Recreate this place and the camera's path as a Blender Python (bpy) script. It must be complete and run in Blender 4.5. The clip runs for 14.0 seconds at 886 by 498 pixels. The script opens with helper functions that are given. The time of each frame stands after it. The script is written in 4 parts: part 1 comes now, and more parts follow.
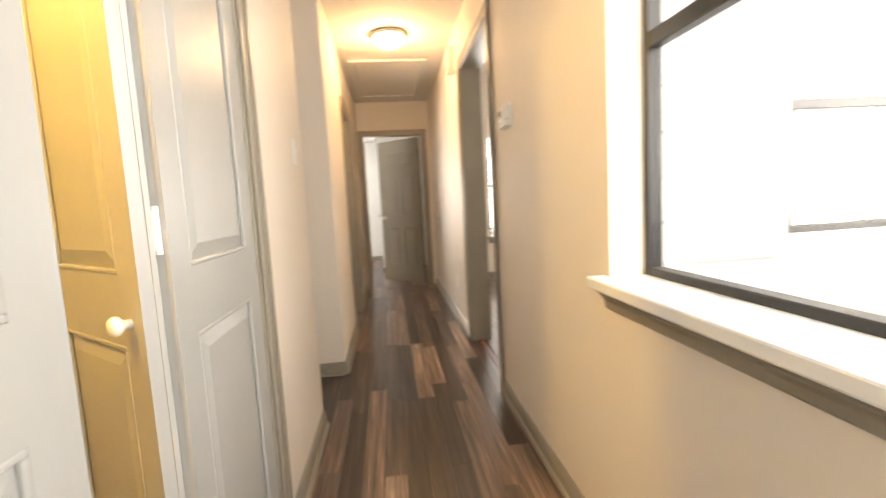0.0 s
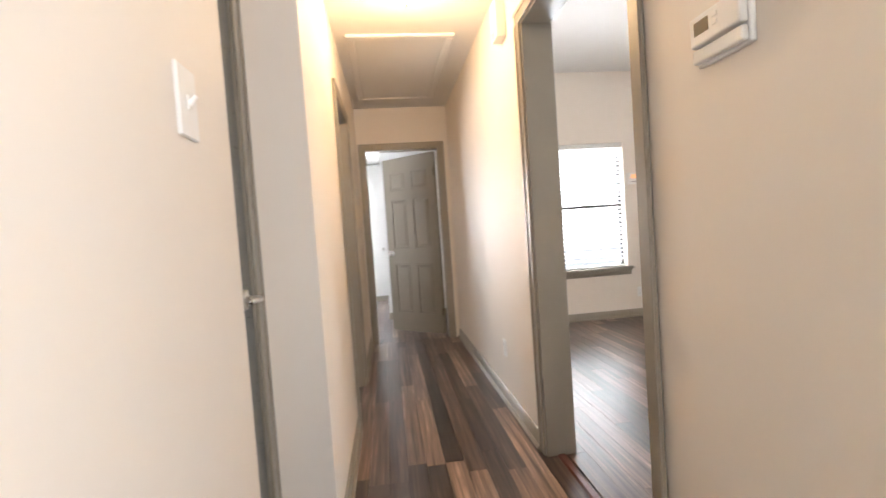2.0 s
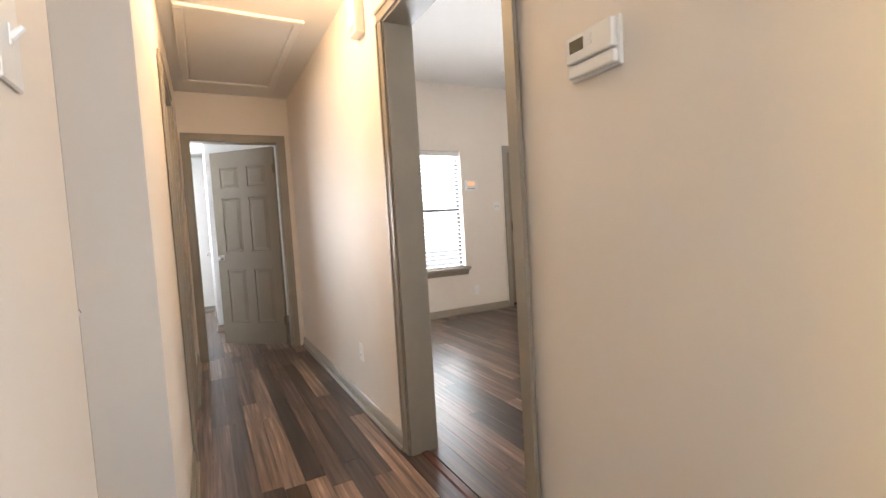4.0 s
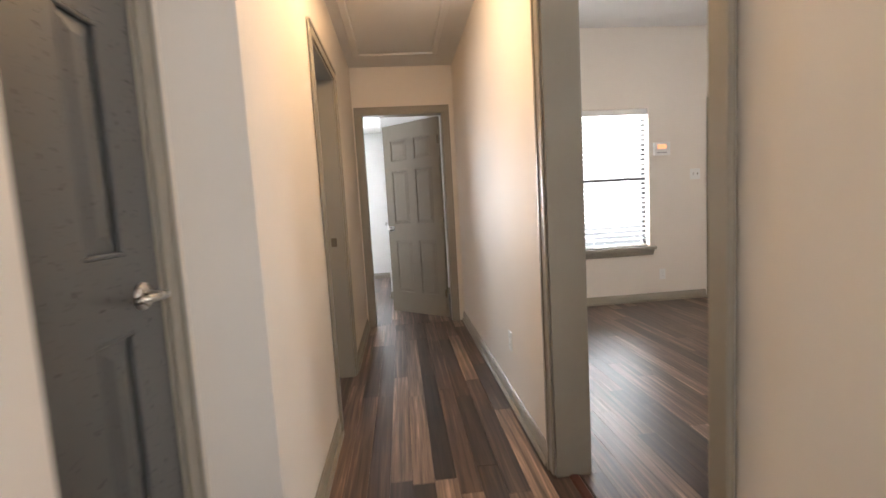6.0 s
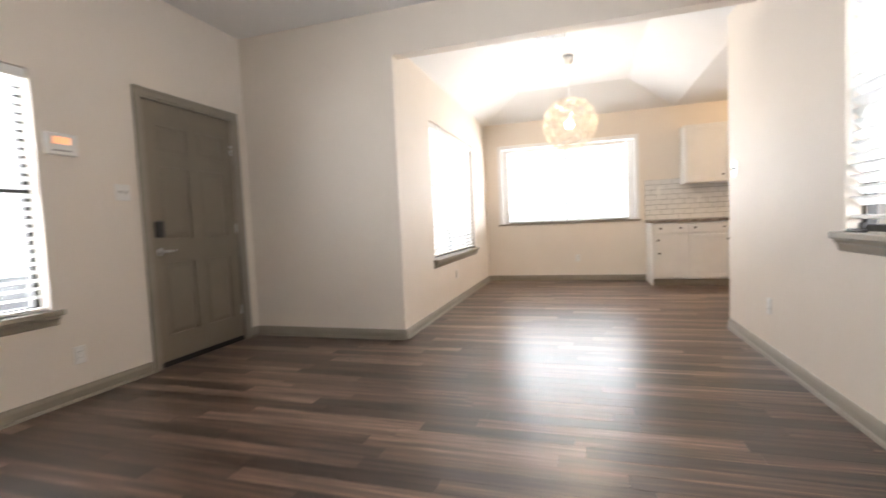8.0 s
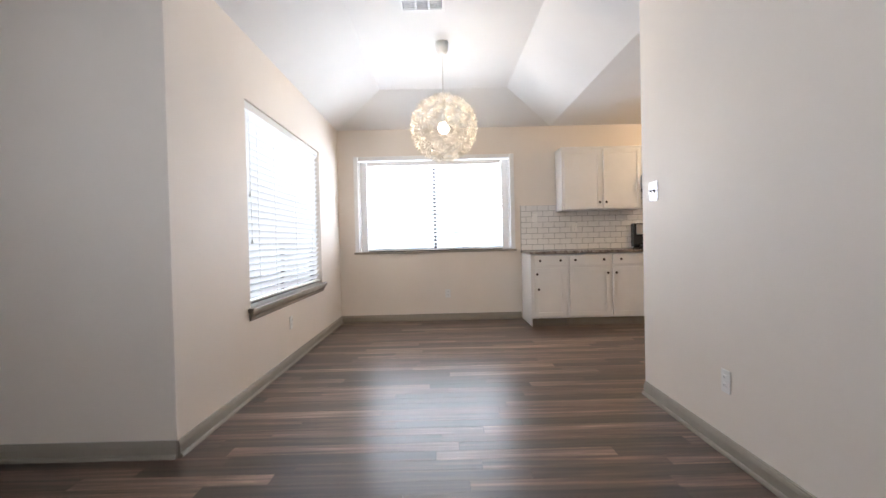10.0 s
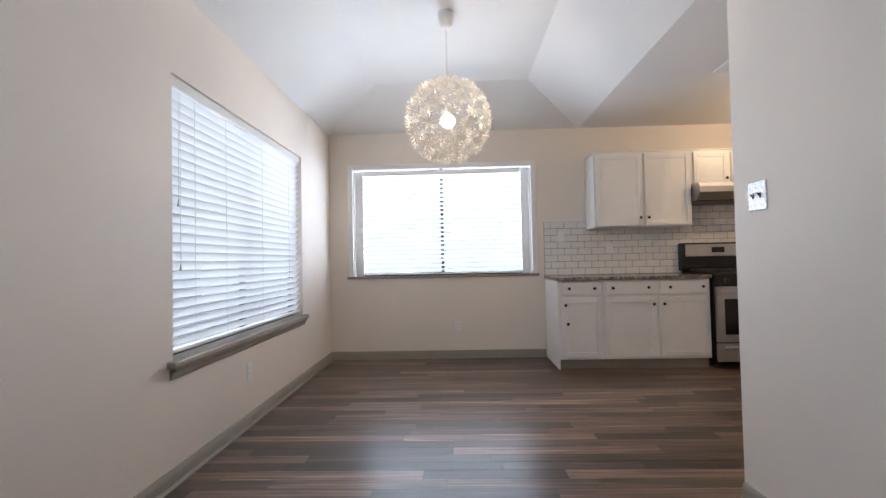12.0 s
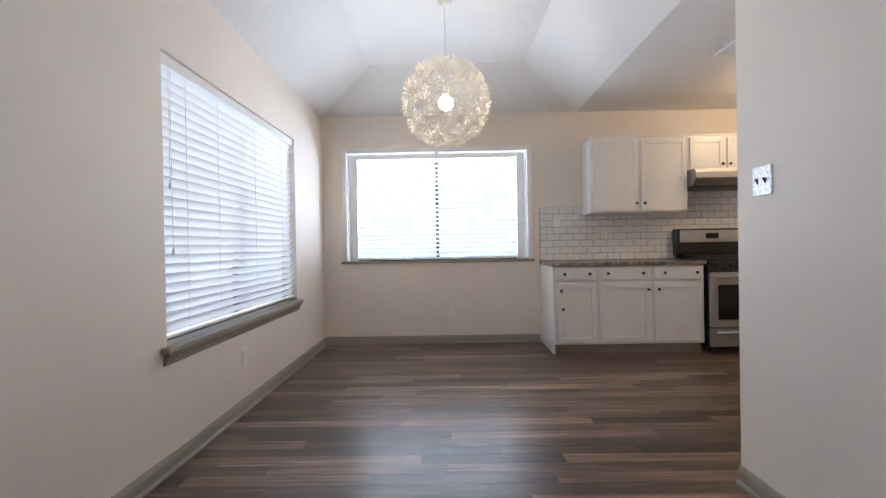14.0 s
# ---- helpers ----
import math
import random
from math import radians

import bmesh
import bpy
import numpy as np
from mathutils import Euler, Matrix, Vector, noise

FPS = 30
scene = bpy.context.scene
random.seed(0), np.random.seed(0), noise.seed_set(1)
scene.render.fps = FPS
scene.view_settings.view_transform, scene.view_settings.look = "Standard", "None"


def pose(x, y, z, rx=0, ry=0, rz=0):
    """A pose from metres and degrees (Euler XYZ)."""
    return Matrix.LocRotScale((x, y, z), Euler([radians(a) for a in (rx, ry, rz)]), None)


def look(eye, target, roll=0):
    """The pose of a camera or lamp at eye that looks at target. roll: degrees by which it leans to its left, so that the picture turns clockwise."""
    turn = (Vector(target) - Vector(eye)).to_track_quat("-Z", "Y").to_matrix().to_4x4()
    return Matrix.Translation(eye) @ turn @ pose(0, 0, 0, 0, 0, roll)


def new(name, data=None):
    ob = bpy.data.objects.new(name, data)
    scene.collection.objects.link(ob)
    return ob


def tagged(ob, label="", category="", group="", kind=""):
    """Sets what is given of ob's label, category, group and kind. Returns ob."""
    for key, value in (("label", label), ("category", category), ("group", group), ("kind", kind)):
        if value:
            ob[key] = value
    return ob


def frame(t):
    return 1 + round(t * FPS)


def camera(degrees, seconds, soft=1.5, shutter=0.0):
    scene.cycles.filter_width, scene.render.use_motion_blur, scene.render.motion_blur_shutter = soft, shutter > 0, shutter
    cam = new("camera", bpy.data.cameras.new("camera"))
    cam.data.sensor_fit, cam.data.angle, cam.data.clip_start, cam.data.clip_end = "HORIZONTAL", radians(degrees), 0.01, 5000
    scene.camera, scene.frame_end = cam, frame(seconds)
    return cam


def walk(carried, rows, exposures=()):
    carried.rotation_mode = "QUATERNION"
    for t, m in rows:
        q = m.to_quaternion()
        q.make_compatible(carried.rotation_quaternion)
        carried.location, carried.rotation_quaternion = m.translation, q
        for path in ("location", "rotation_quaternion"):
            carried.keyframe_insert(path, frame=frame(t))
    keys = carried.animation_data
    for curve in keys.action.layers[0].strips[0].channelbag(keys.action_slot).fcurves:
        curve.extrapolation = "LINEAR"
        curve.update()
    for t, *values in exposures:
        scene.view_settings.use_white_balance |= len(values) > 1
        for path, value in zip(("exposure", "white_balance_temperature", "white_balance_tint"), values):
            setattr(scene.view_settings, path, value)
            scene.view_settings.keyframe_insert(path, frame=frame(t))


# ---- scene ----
cam = camera(89.0, 14.0, soft=1.5, shutter=0.5)
PATH = [
    (0, (0.478, 0.049, 1.139), (0.705, 2.025, 0.932), -3.1),
    (0.5, (0.541, 0.377, 1.139), (0.44, 2.365, 0.941), -1.8),
    (1, (0.488, 0.778, 1.151), (0.499, 2.772, 1.001), -3.9),
    (1.5, (0.432, 1.17, 1.14), (0.515, 3.165, 1.017), -5.0),
    (2, (0.371, 1.423, 1.169), (0.611, 3.407, 1.089), -4.0),
    (2.5, (0.283, 1.499, 1.175), (0.952, 3.381, 1.068), -6.2),
    (3, (0.256, 1.467, 1.204), (1.192, 3.231, 1.085), -3.4),
    (3.2, (0.242, 1.45, 1.195), (1.195, 3.206, 1.093), -3.4),
    (5.3, (0.345, 1.641, 1.142), (0.981, 3.532, 0.998), -5.5),
    (5.5, (0.401, 1.611, 1.141), (0.803, 3.567, 1.035), -4.3),
    (6, (0.504, 1.828, 1.16), (0.684, 3.811, 0.971), -3.3),
    (6.5, (0.6, 2.219, 1.099), (1.026, 4.169, 0.972), -3.8),
    (7, (0.816, 2.627, 1.06), (1.751, 4.39, 0.93), -3.2),
    (7.5, (1.150, 3.225, 1.045), (4.649, 5.815, 0.603), -3.1),
    (8, (1.263, 3.321, 1.037), (3.17, 3.913, 0.918), -2.6),
    (8.5, (1.621, 3.374, 1.089), (3.578, 3.779, 1.002), -2.5),
    (9, (1.922, 3.445, 1.053), (3.911, 3.626, 0.954), -0.2),
    (9.2, (2.062, 3.483, 1.06), (4.06, 3.557, 1.005), -0.5),
    (11.3, (3.488, 3.470, 1.099), (5.487, 3.423, 1.082), -1.3),
    (11.5, (3.563, 3.420, 1.110), (5.562, 3.412, 1.131), -0.1),
    (12, (3.617, 3.386, 1.118), (5.615, 3.448, 1.169), -1.2),
    (12.5, (3.624, 3.395, 1.125), (5.622, 3.447, 1.190), -1.4),
    (13, (3.635, 3.413, 1.126), (5.634, 3.466, 1.175), -0.4),
    (13.5, (3.652, 3.422, 1.122), (5.652, 3.466, 1.164), -0.9),
    (14, (3.652, 3.429, 1.116), (5.652, 3.454, 1.101), -1.0),
]
EXPOSURES = [(0.0, 0.52, 7500, 10), (1.0, 0.62, 6900, 10), (2.0, 0.75, 6250, 10), (3.2, 0.58, 6400, 10), (5.5, 0.6, 5950, 10), (6.0, 0.38, 6300, 10), (6.5, 0.66, 6450, 10), (7.0, 0.62, 6550, 10), (7.5, 0.5, 6350, 10), (8.0, 0.2, 6350, 10), (9.0, 0.12, 6100, 10), (11.3, -0.64, 5520, 10), (14.0, -0.66, 5450, 10)]
walk(cam, [(t, look(eye, target, roll)) for t, eye, target, roll in PATH], EXPOSURES)

# ---- plan, in metres ----
HW, HE, HN = 0.113, 1.090, 6.29          # hall: west wall, east wall, end wall
HE2 = HE + 0.138                          # living room side of the hall wall
LN, LE, RS = 6.44, 4.967, 2.104          # living room: north, east, south
DN, KE = 4.855, 8.805                    # dining: north, kitchen: east
RE = 5.73                                # free end of the living room's south wall
HC, LC, DC, KC = 2.51, 2.88, 2.87, 2.605  # ceilings: hall, living, dining flat, kitchen

# ---- world and light ----
world = bpy.data.worlds.new("world")
scene.world = world
world.use_nodes = True
wn = world.node_tree.nodes
sky = wn.new("ShaderNodeTexSky")
sky.sky_type, sky.sun_disc = "NISHITA", False
sky.sun_elevation, sky.sun_rotation = radians(55), radians(200)
world.node_tree.links.new(sky.outputs[0], wn["Background"].inputs[0])
wn["Background"].inputs[1].default_value = 0.13


def lamp(name, kind, m, power, colour, size=(0.1, 0.1)):
    data = bpy.data.lights.new(name, kind)
    data.energy, data.color = power, colour
    if kind == "AREA":
        data.shape, data.size, data.size_y = "RECTANGLE", size[0], size[1]
    elif kind == "POINT":
        data.shadow_soft_size = size[0]
    ob = new(name, data)
    ob.matrix_world = m
    return ob


sun_data = bpy.data.lights.new("sun", "SUN")
sun_data.energy, sun_data.angle, sun_data.color = 1.2, radians(12), (1.0, 0.97, 0.92)
sun = new("sun", sun_data)
sun.matrix_world = look((0, 0, 30), (7, 18, 0))
DAY = (0.96, 0.97, 1.0)
WARM = (1.0, 0.66, 0.34)
# daylight in the window openings, outside the blinds
lamp("daylight_living_north", "AREA", look((2.54, LN + 0.30, 1.0), (2.54, 0, 0.9)), 165, DAY, (1.5, 2.2))
lamp("daylight_dining_north", "AREA", look((6.86, DN + 0.30, 1.05), (6.86, 0, 0.9)), 75, DAY, (2.2, 2.2))
lamp("daylight_kitchen_east", "AREA", look((KE + 0.42, 3.55, 1.2), (0, 3.55, 1.0)), 330, DAY, (2.3, 2.2))
lamp("daylight_living_south", "AREA", look((3.2, RS - 0.34, 1.5), (3.2, 9, 1.2)), 60, DAY, (1.5, 1.2))
lamp("daylight_hall", "AREA", look((HE + 0.45, 0.1, 1.6), (-0.3, 2.1, 1.2)), 46, DAY, (1.8, 1.2))
# added fill for the near hall walls, from an invented south window
lamp("daylight_hall_south", "AREA", look((0.57, -1.80, 1.5), (0.57, 5, 1.2)), 12, DAY, (0.7, 1.2))
lamp("daylight_bedroom", "AREA", look((-0.68, 9.85, 1.35), (-0.68, 0, 1.2)), 350, DAY, (1.1, 1.4))
# cool bathroom fill, shining in through an unseen, added window
lamp("daylight_bathroom", "AREA", look((-2.05, 5.0, 1.5), (2, 5.0, 1.2)), 13, (0.82, 0.91, 1.0), (0.9, 0.9))
lamp("bulb_hall", "POINT", pose(0.565, 3.87, 2.38), 19, (1.0, 0.64, 0.32), (0.09,))
lamp("bulb_pendant", "POINT", pose(6.77, 3.43, 2.10), 28, (1.0, 0.74, 0.46), (0.05,))
lamp("bulb_closet", "POINT", pose(-0.45, 0.5, 2.1), 58, (1.0, 0.64, 0.16), (0.05,))
lamp("bulb_kitchen", "POINT", pose(7.6, 0.2, 2.40), 42, (1.0, 0.66, 0.34), (0.08,))


# ---- materials ----
def nodes_of(name):
    mat = bpy.data.materials.new(name)
    mat.use_nodes = True
    nt = mat.node_tree
    return mat, nt, nt.nodes["Principled BSDF"]


def node(nt, kind, **values):
    n = nt.nodes.new(kind)
    for key, value in values.items():
        n.inputs[key].default_value = value
    return n


def ramp_of(nt, source, stops):
    r = nt.nodes.new("ShaderNodeValToRGB")
    while len(r.color_ramp.elements) < len(stops):
        r.color_ramp.elements.new(0.5)
    for e, (p, c) in zip(r.color_ramp.elements, stops):
        e.position, e.color = p, (*c, 1)
    nt.links.new(source, r.inputs[0])
    return r


def surface(name, colour, rough=0.5, metal=0.0, vary=0.06, scale=3.0, grain=60.0, bump=0.0, dist=0.002, coat=0.0):
    """A painted or plain surface: soft blotches, fine grain in colour, gloss and relief."""
    mat, nt, b = nodes_of(name)
    geo = nt.nodes.new("ShaderNodeNewGeometry")
    big = node(nt, "ShaderNodeTexNoise", Scale=scale, Detail=5.0, Roughness=0.6)
    fine = node(nt, "ShaderNodeTexNoise", Scale=grain, Detail=4.0)
    for n in (big, fine):
        nt.links.new(geo.outputs["Position"], n.inputs["Vector"])
    lo = tuple(c * (1 - vary) for c in colour)
    hi = tuple(min(1, c * (1 + vary)) for c in colour)
    r = ramp_of(nt, big.outputs[0], [(0.3, lo), (0.7, hi)])
    nt.links.new(r.outputs[0], b.inputs["Base Color"])
    m = node(nt, "ShaderNodeMapRange")
    m.inputs[3].default_value, m.inputs[4].default_value = max(0.02, rough - 0.08), min(1, rough + 0.08)
    nt.links.new(fine.outputs[0], m.inputs[0])
    nt.links.new(m.outputs[0], b.inputs["Roughness"])
    b.inputs["Metallic"].default_value = metal
    b.inputs["Coat Weight"].default_value = coat
    if bump:
        bp = node(nt, "ShaderNodeBump", Strength=bump, Distance=dist)
        nt.links.new(fine.outputs[0], bp.inputs["Height"])
        nt.links.new(bp.outputs[0], b.inputs["Normal"])
    return mat


def plank_material(name, per_island):
    """Dark walnut laminate: tone by board, grain lines along the board (world y), satin gloss."""
    mat, nt, b = nodes_of(name)
    geo = nt.nodes.new("ShaderNodeNewGeometry")
    if per_island:
        pick = geo.outputs["Random Per Island"]
    else:
        pick = nt.nodes.new("ShaderNodeObjectInfo").outputs["Random"]
    tone = ramp_of(nt, pick, [(0.0, (0.032, 0.019, 0.014)), (0.4, (0.076, 0.046, 0.034)), (0.75, (0.145, 0.092, 0.067)), (1.0, (0.262, 0.178, 0.132))])
    off = node(nt, "ShaderNodeVectorMath")
    off.operation = "MULTIPLY_ADD"
    comb = nt.nodes.new("ShaderNodeCombineXYZ")
    for i in range(3):
        nt.links.new(pick, comb.inputs[i])
    off.inputs[1].default_value = (37.0, 53.0, 11.0)
    nt.links.new(comb.outputs[0], off.inputs[0])
    nt.links.new(geo.outputs["Position"], off.inputs[2])
    mp = node(nt, "ShaderNodeMapping")
    mp.inputs["Scale"].default_value = (30.0, 0.9, 1.0)
    nt.links.new(off.outputs[0], mp.inputs["Vector"])
    grain = node(nt, "ShaderNodeTexNoise", Scale=1.6, Detail=7.0, Roughness=0.62, Distortion=0.35)
    nt.links.new(mp.outputs[0], grain.inputs["Vector"])
    g = ramp_of(nt, grain.outputs[0], [(0.36, (0.30, 0.28, 0.27)), (0.48, (0.85, 0.84, 0.83)), (0.56, (1.15, 1.13, 1.1)), (0.66, (2.3, 2.25, 2.2))])
    mul = nt.nodes.new("ShaderNodeMix")
    mul.data_type, mul.blend_type = "RGBA", "MULTIPLY"
    mul.inputs[0].default_value = 1.0
    nt.links.new(tone.outputs[0], mul.inputs[6])
    nt.links.new(g.outputs[0], mul.inputs[7])
    nt.links.new(mul.outputs[2], b.inputs["Base Color"])
    wear = node(nt, "ShaderNodeTexNoise", Scale=2.3, Detail=6.0)
    nt.links.new(geo.outputs["Position"], wear.inputs["Vector"])
    mr = node(nt, "ShaderNodeMapRange")
    mr.inputs[3].default_value, mr.inputs[4].default_value = 0.285, 0.35
    nt.links.new(wear.outputs[0], mr.inputs[0])
    nt.links.new(mr.outputs[0], b.inputs["Roughness"])
    b.inputs["Specular IOR Level"].default_value = 0.85
    bp = node(nt, "ShaderNodeBump", Strength=0.12, Distance=0.0015)
    nt.links.new(grain.outputs[0], bp.inputs["Height"])
    nt.links.new(bp.outputs[0], b.inputs["Normal"])
    return mat


def glow(name, colour, strength):
    mat, nt, b = nodes_of(name)
    b.inputs["Base Color"].default_value = (*colour, 1)
    b.inputs["Emission Color"].default_value = (*colour, 1)
    b.inputs["Emission Strength"].default_value = strength
    return mat


def glass_material():
    mat, nt, b = nodes_of("clear_glass")
    tr = nt.nodes.new("ShaderNodeBsdfTransparent")
    gl = node(nt, "ShaderNodeBsdfGlossy", Roughness=0.02)
    mx = nt.nodes.new("ShaderNodeMixShader")
    mx.inputs[0].default_value = 0.06
    nt.links.new(tr.outputs[0], mx.inputs[1])
    nt.links.new(gl.outputs[0], mx.inputs[2])
    nt.links.new(mx.outputs[0], nt.nodes["Material Output"].inputs[0])
    return mat


def slat_material(name, colour, rough):
    """A thin white sheet that lets some light through."""
    mat, nt, b = nodes_of(name)
    b.inputs["Base Color"].default_value = (*colour, 1)
    b.inputs["Roughness"].default_value = rough
    tl = nt.nodes.new("ShaderNodeBsdfTranslucent")
    tl.inputs[0].default_value = (*colour, 1)
    mx = nt.nodes.new("ShaderNodeMixShader")
    mx.inputs[0].default_value = 0.5
    nt.links.new(b.outputs[0], mx.inputs[1])
    nt.links.new(tl.outputs[0], mx.inputs[2])
    nt.links.new(mx.outputs[0], nt.nodes["Material Output"].inputs[0])
    return mat


def granite_material():
    mat, nt, b = nodes_of("speckled_granite")
    geo = nt.nodes.new("ShaderNodeNewGeometry")
    n1 = node(nt, "ShaderNodeTexNoise", Scale=38.0, Detail=6.0, Roughness=0.75)
    nt.links.new(geo.outputs["Position"], n1.inputs["Vector"])
    r = ramp_of(nt, n1.outputs[0], [(0.36, (0.02, 0.018, 0.017)), (0.48, (0.14, 0.11, 0.09)), (0.56, (0.30, 0.26, 0.23)), (0.66, (0.55, 0.52, 0.48))])
    nt.links.new(r.outputs[0], b.inputs["Base Color"])
    b.inputs["Roughness"].default_value = 0.18
    return mat


PAINT = surface("cream_wall_paint", (0.757, 0.69, 0.61), 0.62, vary=0.025, scale=1.3, grain=140, bump=0.12, dist=0.0015)
CEIL = surface("white_ceiling_paint", (0.78, 0.765, 0.74), 0.75, vary=0.02, scale=1.5, grain=90, bump=0.2, dist=0.002)
TRIM = surface("taupe_trim_paint", (0.285, 0.255, 0.205), 0.38, vary=0.05, scale=4, grain=80, bump=0.05)
# the linen door alone takes this darker, neutral grey base colour
SLATE = surface("slate_grey_linen_door", (0.085, 0.085, 0.080), 0.3, vary=0.06, scale=3, grain=110, bump=0.07)
DOOR = surface("taupe_door_paint", (0.215, 0.185, 0.140), 0.36, vary=0.05, scale=3, grain=110, bump=0.07)
WHITE = surface("white_gloss_paint", (0.79, 0.785, 0.77), 0.35, vary=0.03, scale=4, grain=90, bump=0.04)
BIFOLD = surface("pale_grey_door_paint", (0.37, 0.37, 0.355), 0.35, vary=0.03, scale=4, grain=100, bump=0.05)
CABINET = surface("white_cabinet_paint", (0.76, 0.75, 0.73), 0.33, vary=0.03, scale=5, grain=90, bump=0.03)
PLASTIC = surface("white_plastic", (0.78, 0.77, 0.74), 0.35, vary=0.02)
DARKPLASTIC = surface("black_plastic", (0.015, 0.015, 0.016), 0.3, vary=0.1)
BRONZE = surface("black_bronze_window_frame", (0.018, 0.017, 0.016), 0.4, vary=0.15)
NICKEL = surface("satin_nickel", (0.62, 0.60, 0.57), 0.28, metal=1.0, vary=0.05)
STEEL = surface("brushed_stainless_steel", (0.52, 0.52, 0.53), 0.32, metal=1.0, vary=0.06, grain=200)
ENAMEL = surface("black_enamel", (0.012, 0.012, 0.013), 0.15, vary=0.1)
OVENGLASS = surface("black_oven_glass", (0.008, 0.008, 0.009), 0.05, vary=0.1)
KNOB = surface("oil_rubbed_bronze", (0.03, 0.02, 0.015), 0.35, metal=0.7, vary=0.15)
TILE = surface("white_glazed_tile", (0.74, 0.73, 0.71), 0.1, vary=0.03, scale=9)
GROUT = surface("grey_grout", (0.24, 0.235, 0.23), 0.9, vary=0.06)
GRANITE = granite_material()
PLANK = plank_material("walnut_laminate_board", False)
PLANKS = plank_material("walnut_laminate_boards", True)
SUBFLOOR = surface("dark_board_joint", (0.03, 0.02, 0.015), 0.8)
GLASS = glass_material()
SLAT = slat_material("white_slat", (0.80, 0.80, 0.79), 0.45)
OPAL = glow("lit_opal_glass", (1.0, 0.80, 0.55), 7.0)
BULB = glow("lit_bulb", (1.0, 0.86, 0.62), 30.0)
AMBER = glow("amber_indicator", (1.0, 0.45, 0.22), 0.7)
PAPER = slat_material("white_paper_petal", (0.82, 0.77, 0.70), 0.6)
BATHFLOOR = surface("grey_vinyl_floor", (0.11, 0.115, 0.13), 0.4, vary=0.15)
BATHWALL = surface("pale_blue_bath_paint", (0.66, 0.70, 0.74), 0.55, vary=0.03)
BEDWALL = surface("white_bedroom_paint", (0.76, 0.75, 0.73), 0.6, vary=0.02)
GROUND = surface("pale_concrete_ground", (0.42, 0.41, 0.38), 0.9, vary=0.12, scale=0.6)
SIDING = surface("white_lap_siding", (0.74, 0.73, 0.71), 0.6, vary=0.03)
SCREEN = surface("lcd_grey", (0.10, 0.085, 0.05), 0.2)
BRASS = surface("aged_hinge_metal", (0.16, 0.13, 0.09), 0.4, metal=0.8)
CORD = surface("white_cord", (0.72, 0.70, 0.64), 0.7)


# ---- mesh helpers ----
def box(bm, x0, x1, y0, y1, z0, z1, bevel=0.0, segments=1):
    made = bmesh.ops.create_cube(bm, size=1.0, matrix=Matrix.Translation(((x0 + x1) / 2, (y0 + y1) / 2, (z0 + z1) / 2)) @ Matrix.Diagonal((abs(x1 - x0), abs(y1 - y0), abs(z1 - z0), 1)))
    if bevel:
        edges = list({e for v in made["verts"] for e in v.link_edges})
        bmesh.ops.bevel(bm, geom=edges, offset=bevel, segments=segments, affect="EDGES", profile=0.5)


def rod(bm, a, b, r0, r1=None, sides=16, cap=True):
    a, b = Vector(a), Vector(b)
    d = b - a
    m = Matrix.Translation((a + b) / 2) @ d.to_track_quat("Z", "Y").to_matrix().to_4x4()
    bmesh.ops.create_cone(bm, cap_ends=cap, segments=sides, radius1=r0, radius2=r0 if r1 is None else r1, depth=d.length, matrix=m)


def lathe(bm, profile, m, sides=24):
    """Turns (radius, height) pairs round the z axis of m."""
    rings = []
    for r, z in profile:
        rings.append([bm.verts.new(m @ Vector((r * math.cos(2 * math.pi * i / sides), r * math.sin(2 * math.pi * i / sides), z))) for i in range(sides)])
    for lo, hi in zip(rings, rings[1:]):
        for i in range(sides):
            bm.faces.new((lo[i], lo[(i + 1) % sides], hi[(i + 1) % sides], hi[i]))
    bm.faces.new(rings[0][::-1])
    bm.faces.new(rings[-1])


def prism(bm, outline, m, length):
    """An outline of (u, v) pairs pushed along m's x axis: u is m's y, v its z."""
    n = len(outline)
    ends = [[bm.verts.new(m @ Vector((s, u, v))) for u, v in outline] for s in (0, length)]
    for i in range(n):
        j = (i + 1) % n
        bm.faces.new((ends[0][i], ends[0][j], ends[1][j], ends[1][i]))
    bm.faces.new(ends[0][::-1])
    bm.faces.new(ends[1])


def mesh_of(name, bm, material, smooth=False):
    bmesh.ops.recalc_face_normals(bm, faces=bm.faces)
    me = bpy.data.meshes.new(name)
    bm.to_mesh(me)
    bm.free()
    me.materials.append(material)
    if smooth:
        for p in me.polygons:
            p.use_smooth = True
    return me


def part(name, bm, material, parent, label="", smooth=False):
    ob = new(name, mesh_of(name, bm, material, smooth))
    ob.parent = parent
    if label:
        ob["label"] = label
    return ob


def thing(name, m, label, category, group="", kind=""):
    ob = new(name)
    ob.empty_display_size = 0.05
    ob.matrix_world = m
    return tagged(ob, label, category, group, kind)


def solid(name, bm, material, label, category, kind="structure", smooth=False):
    return tagged(new(name, mesh_of(name, bm, material, smooth)), label, category, "", kind)


def boxpart(name, parent, material, x0, x1, y0, y1, z0, z1, bevel=0.0, label="", segments=1):
    bm = bmesh.new()
    box(bm, x0, x1, y0, y1, z0, z1, bevel, segments)
    return part(name, bm, material, parent, label)


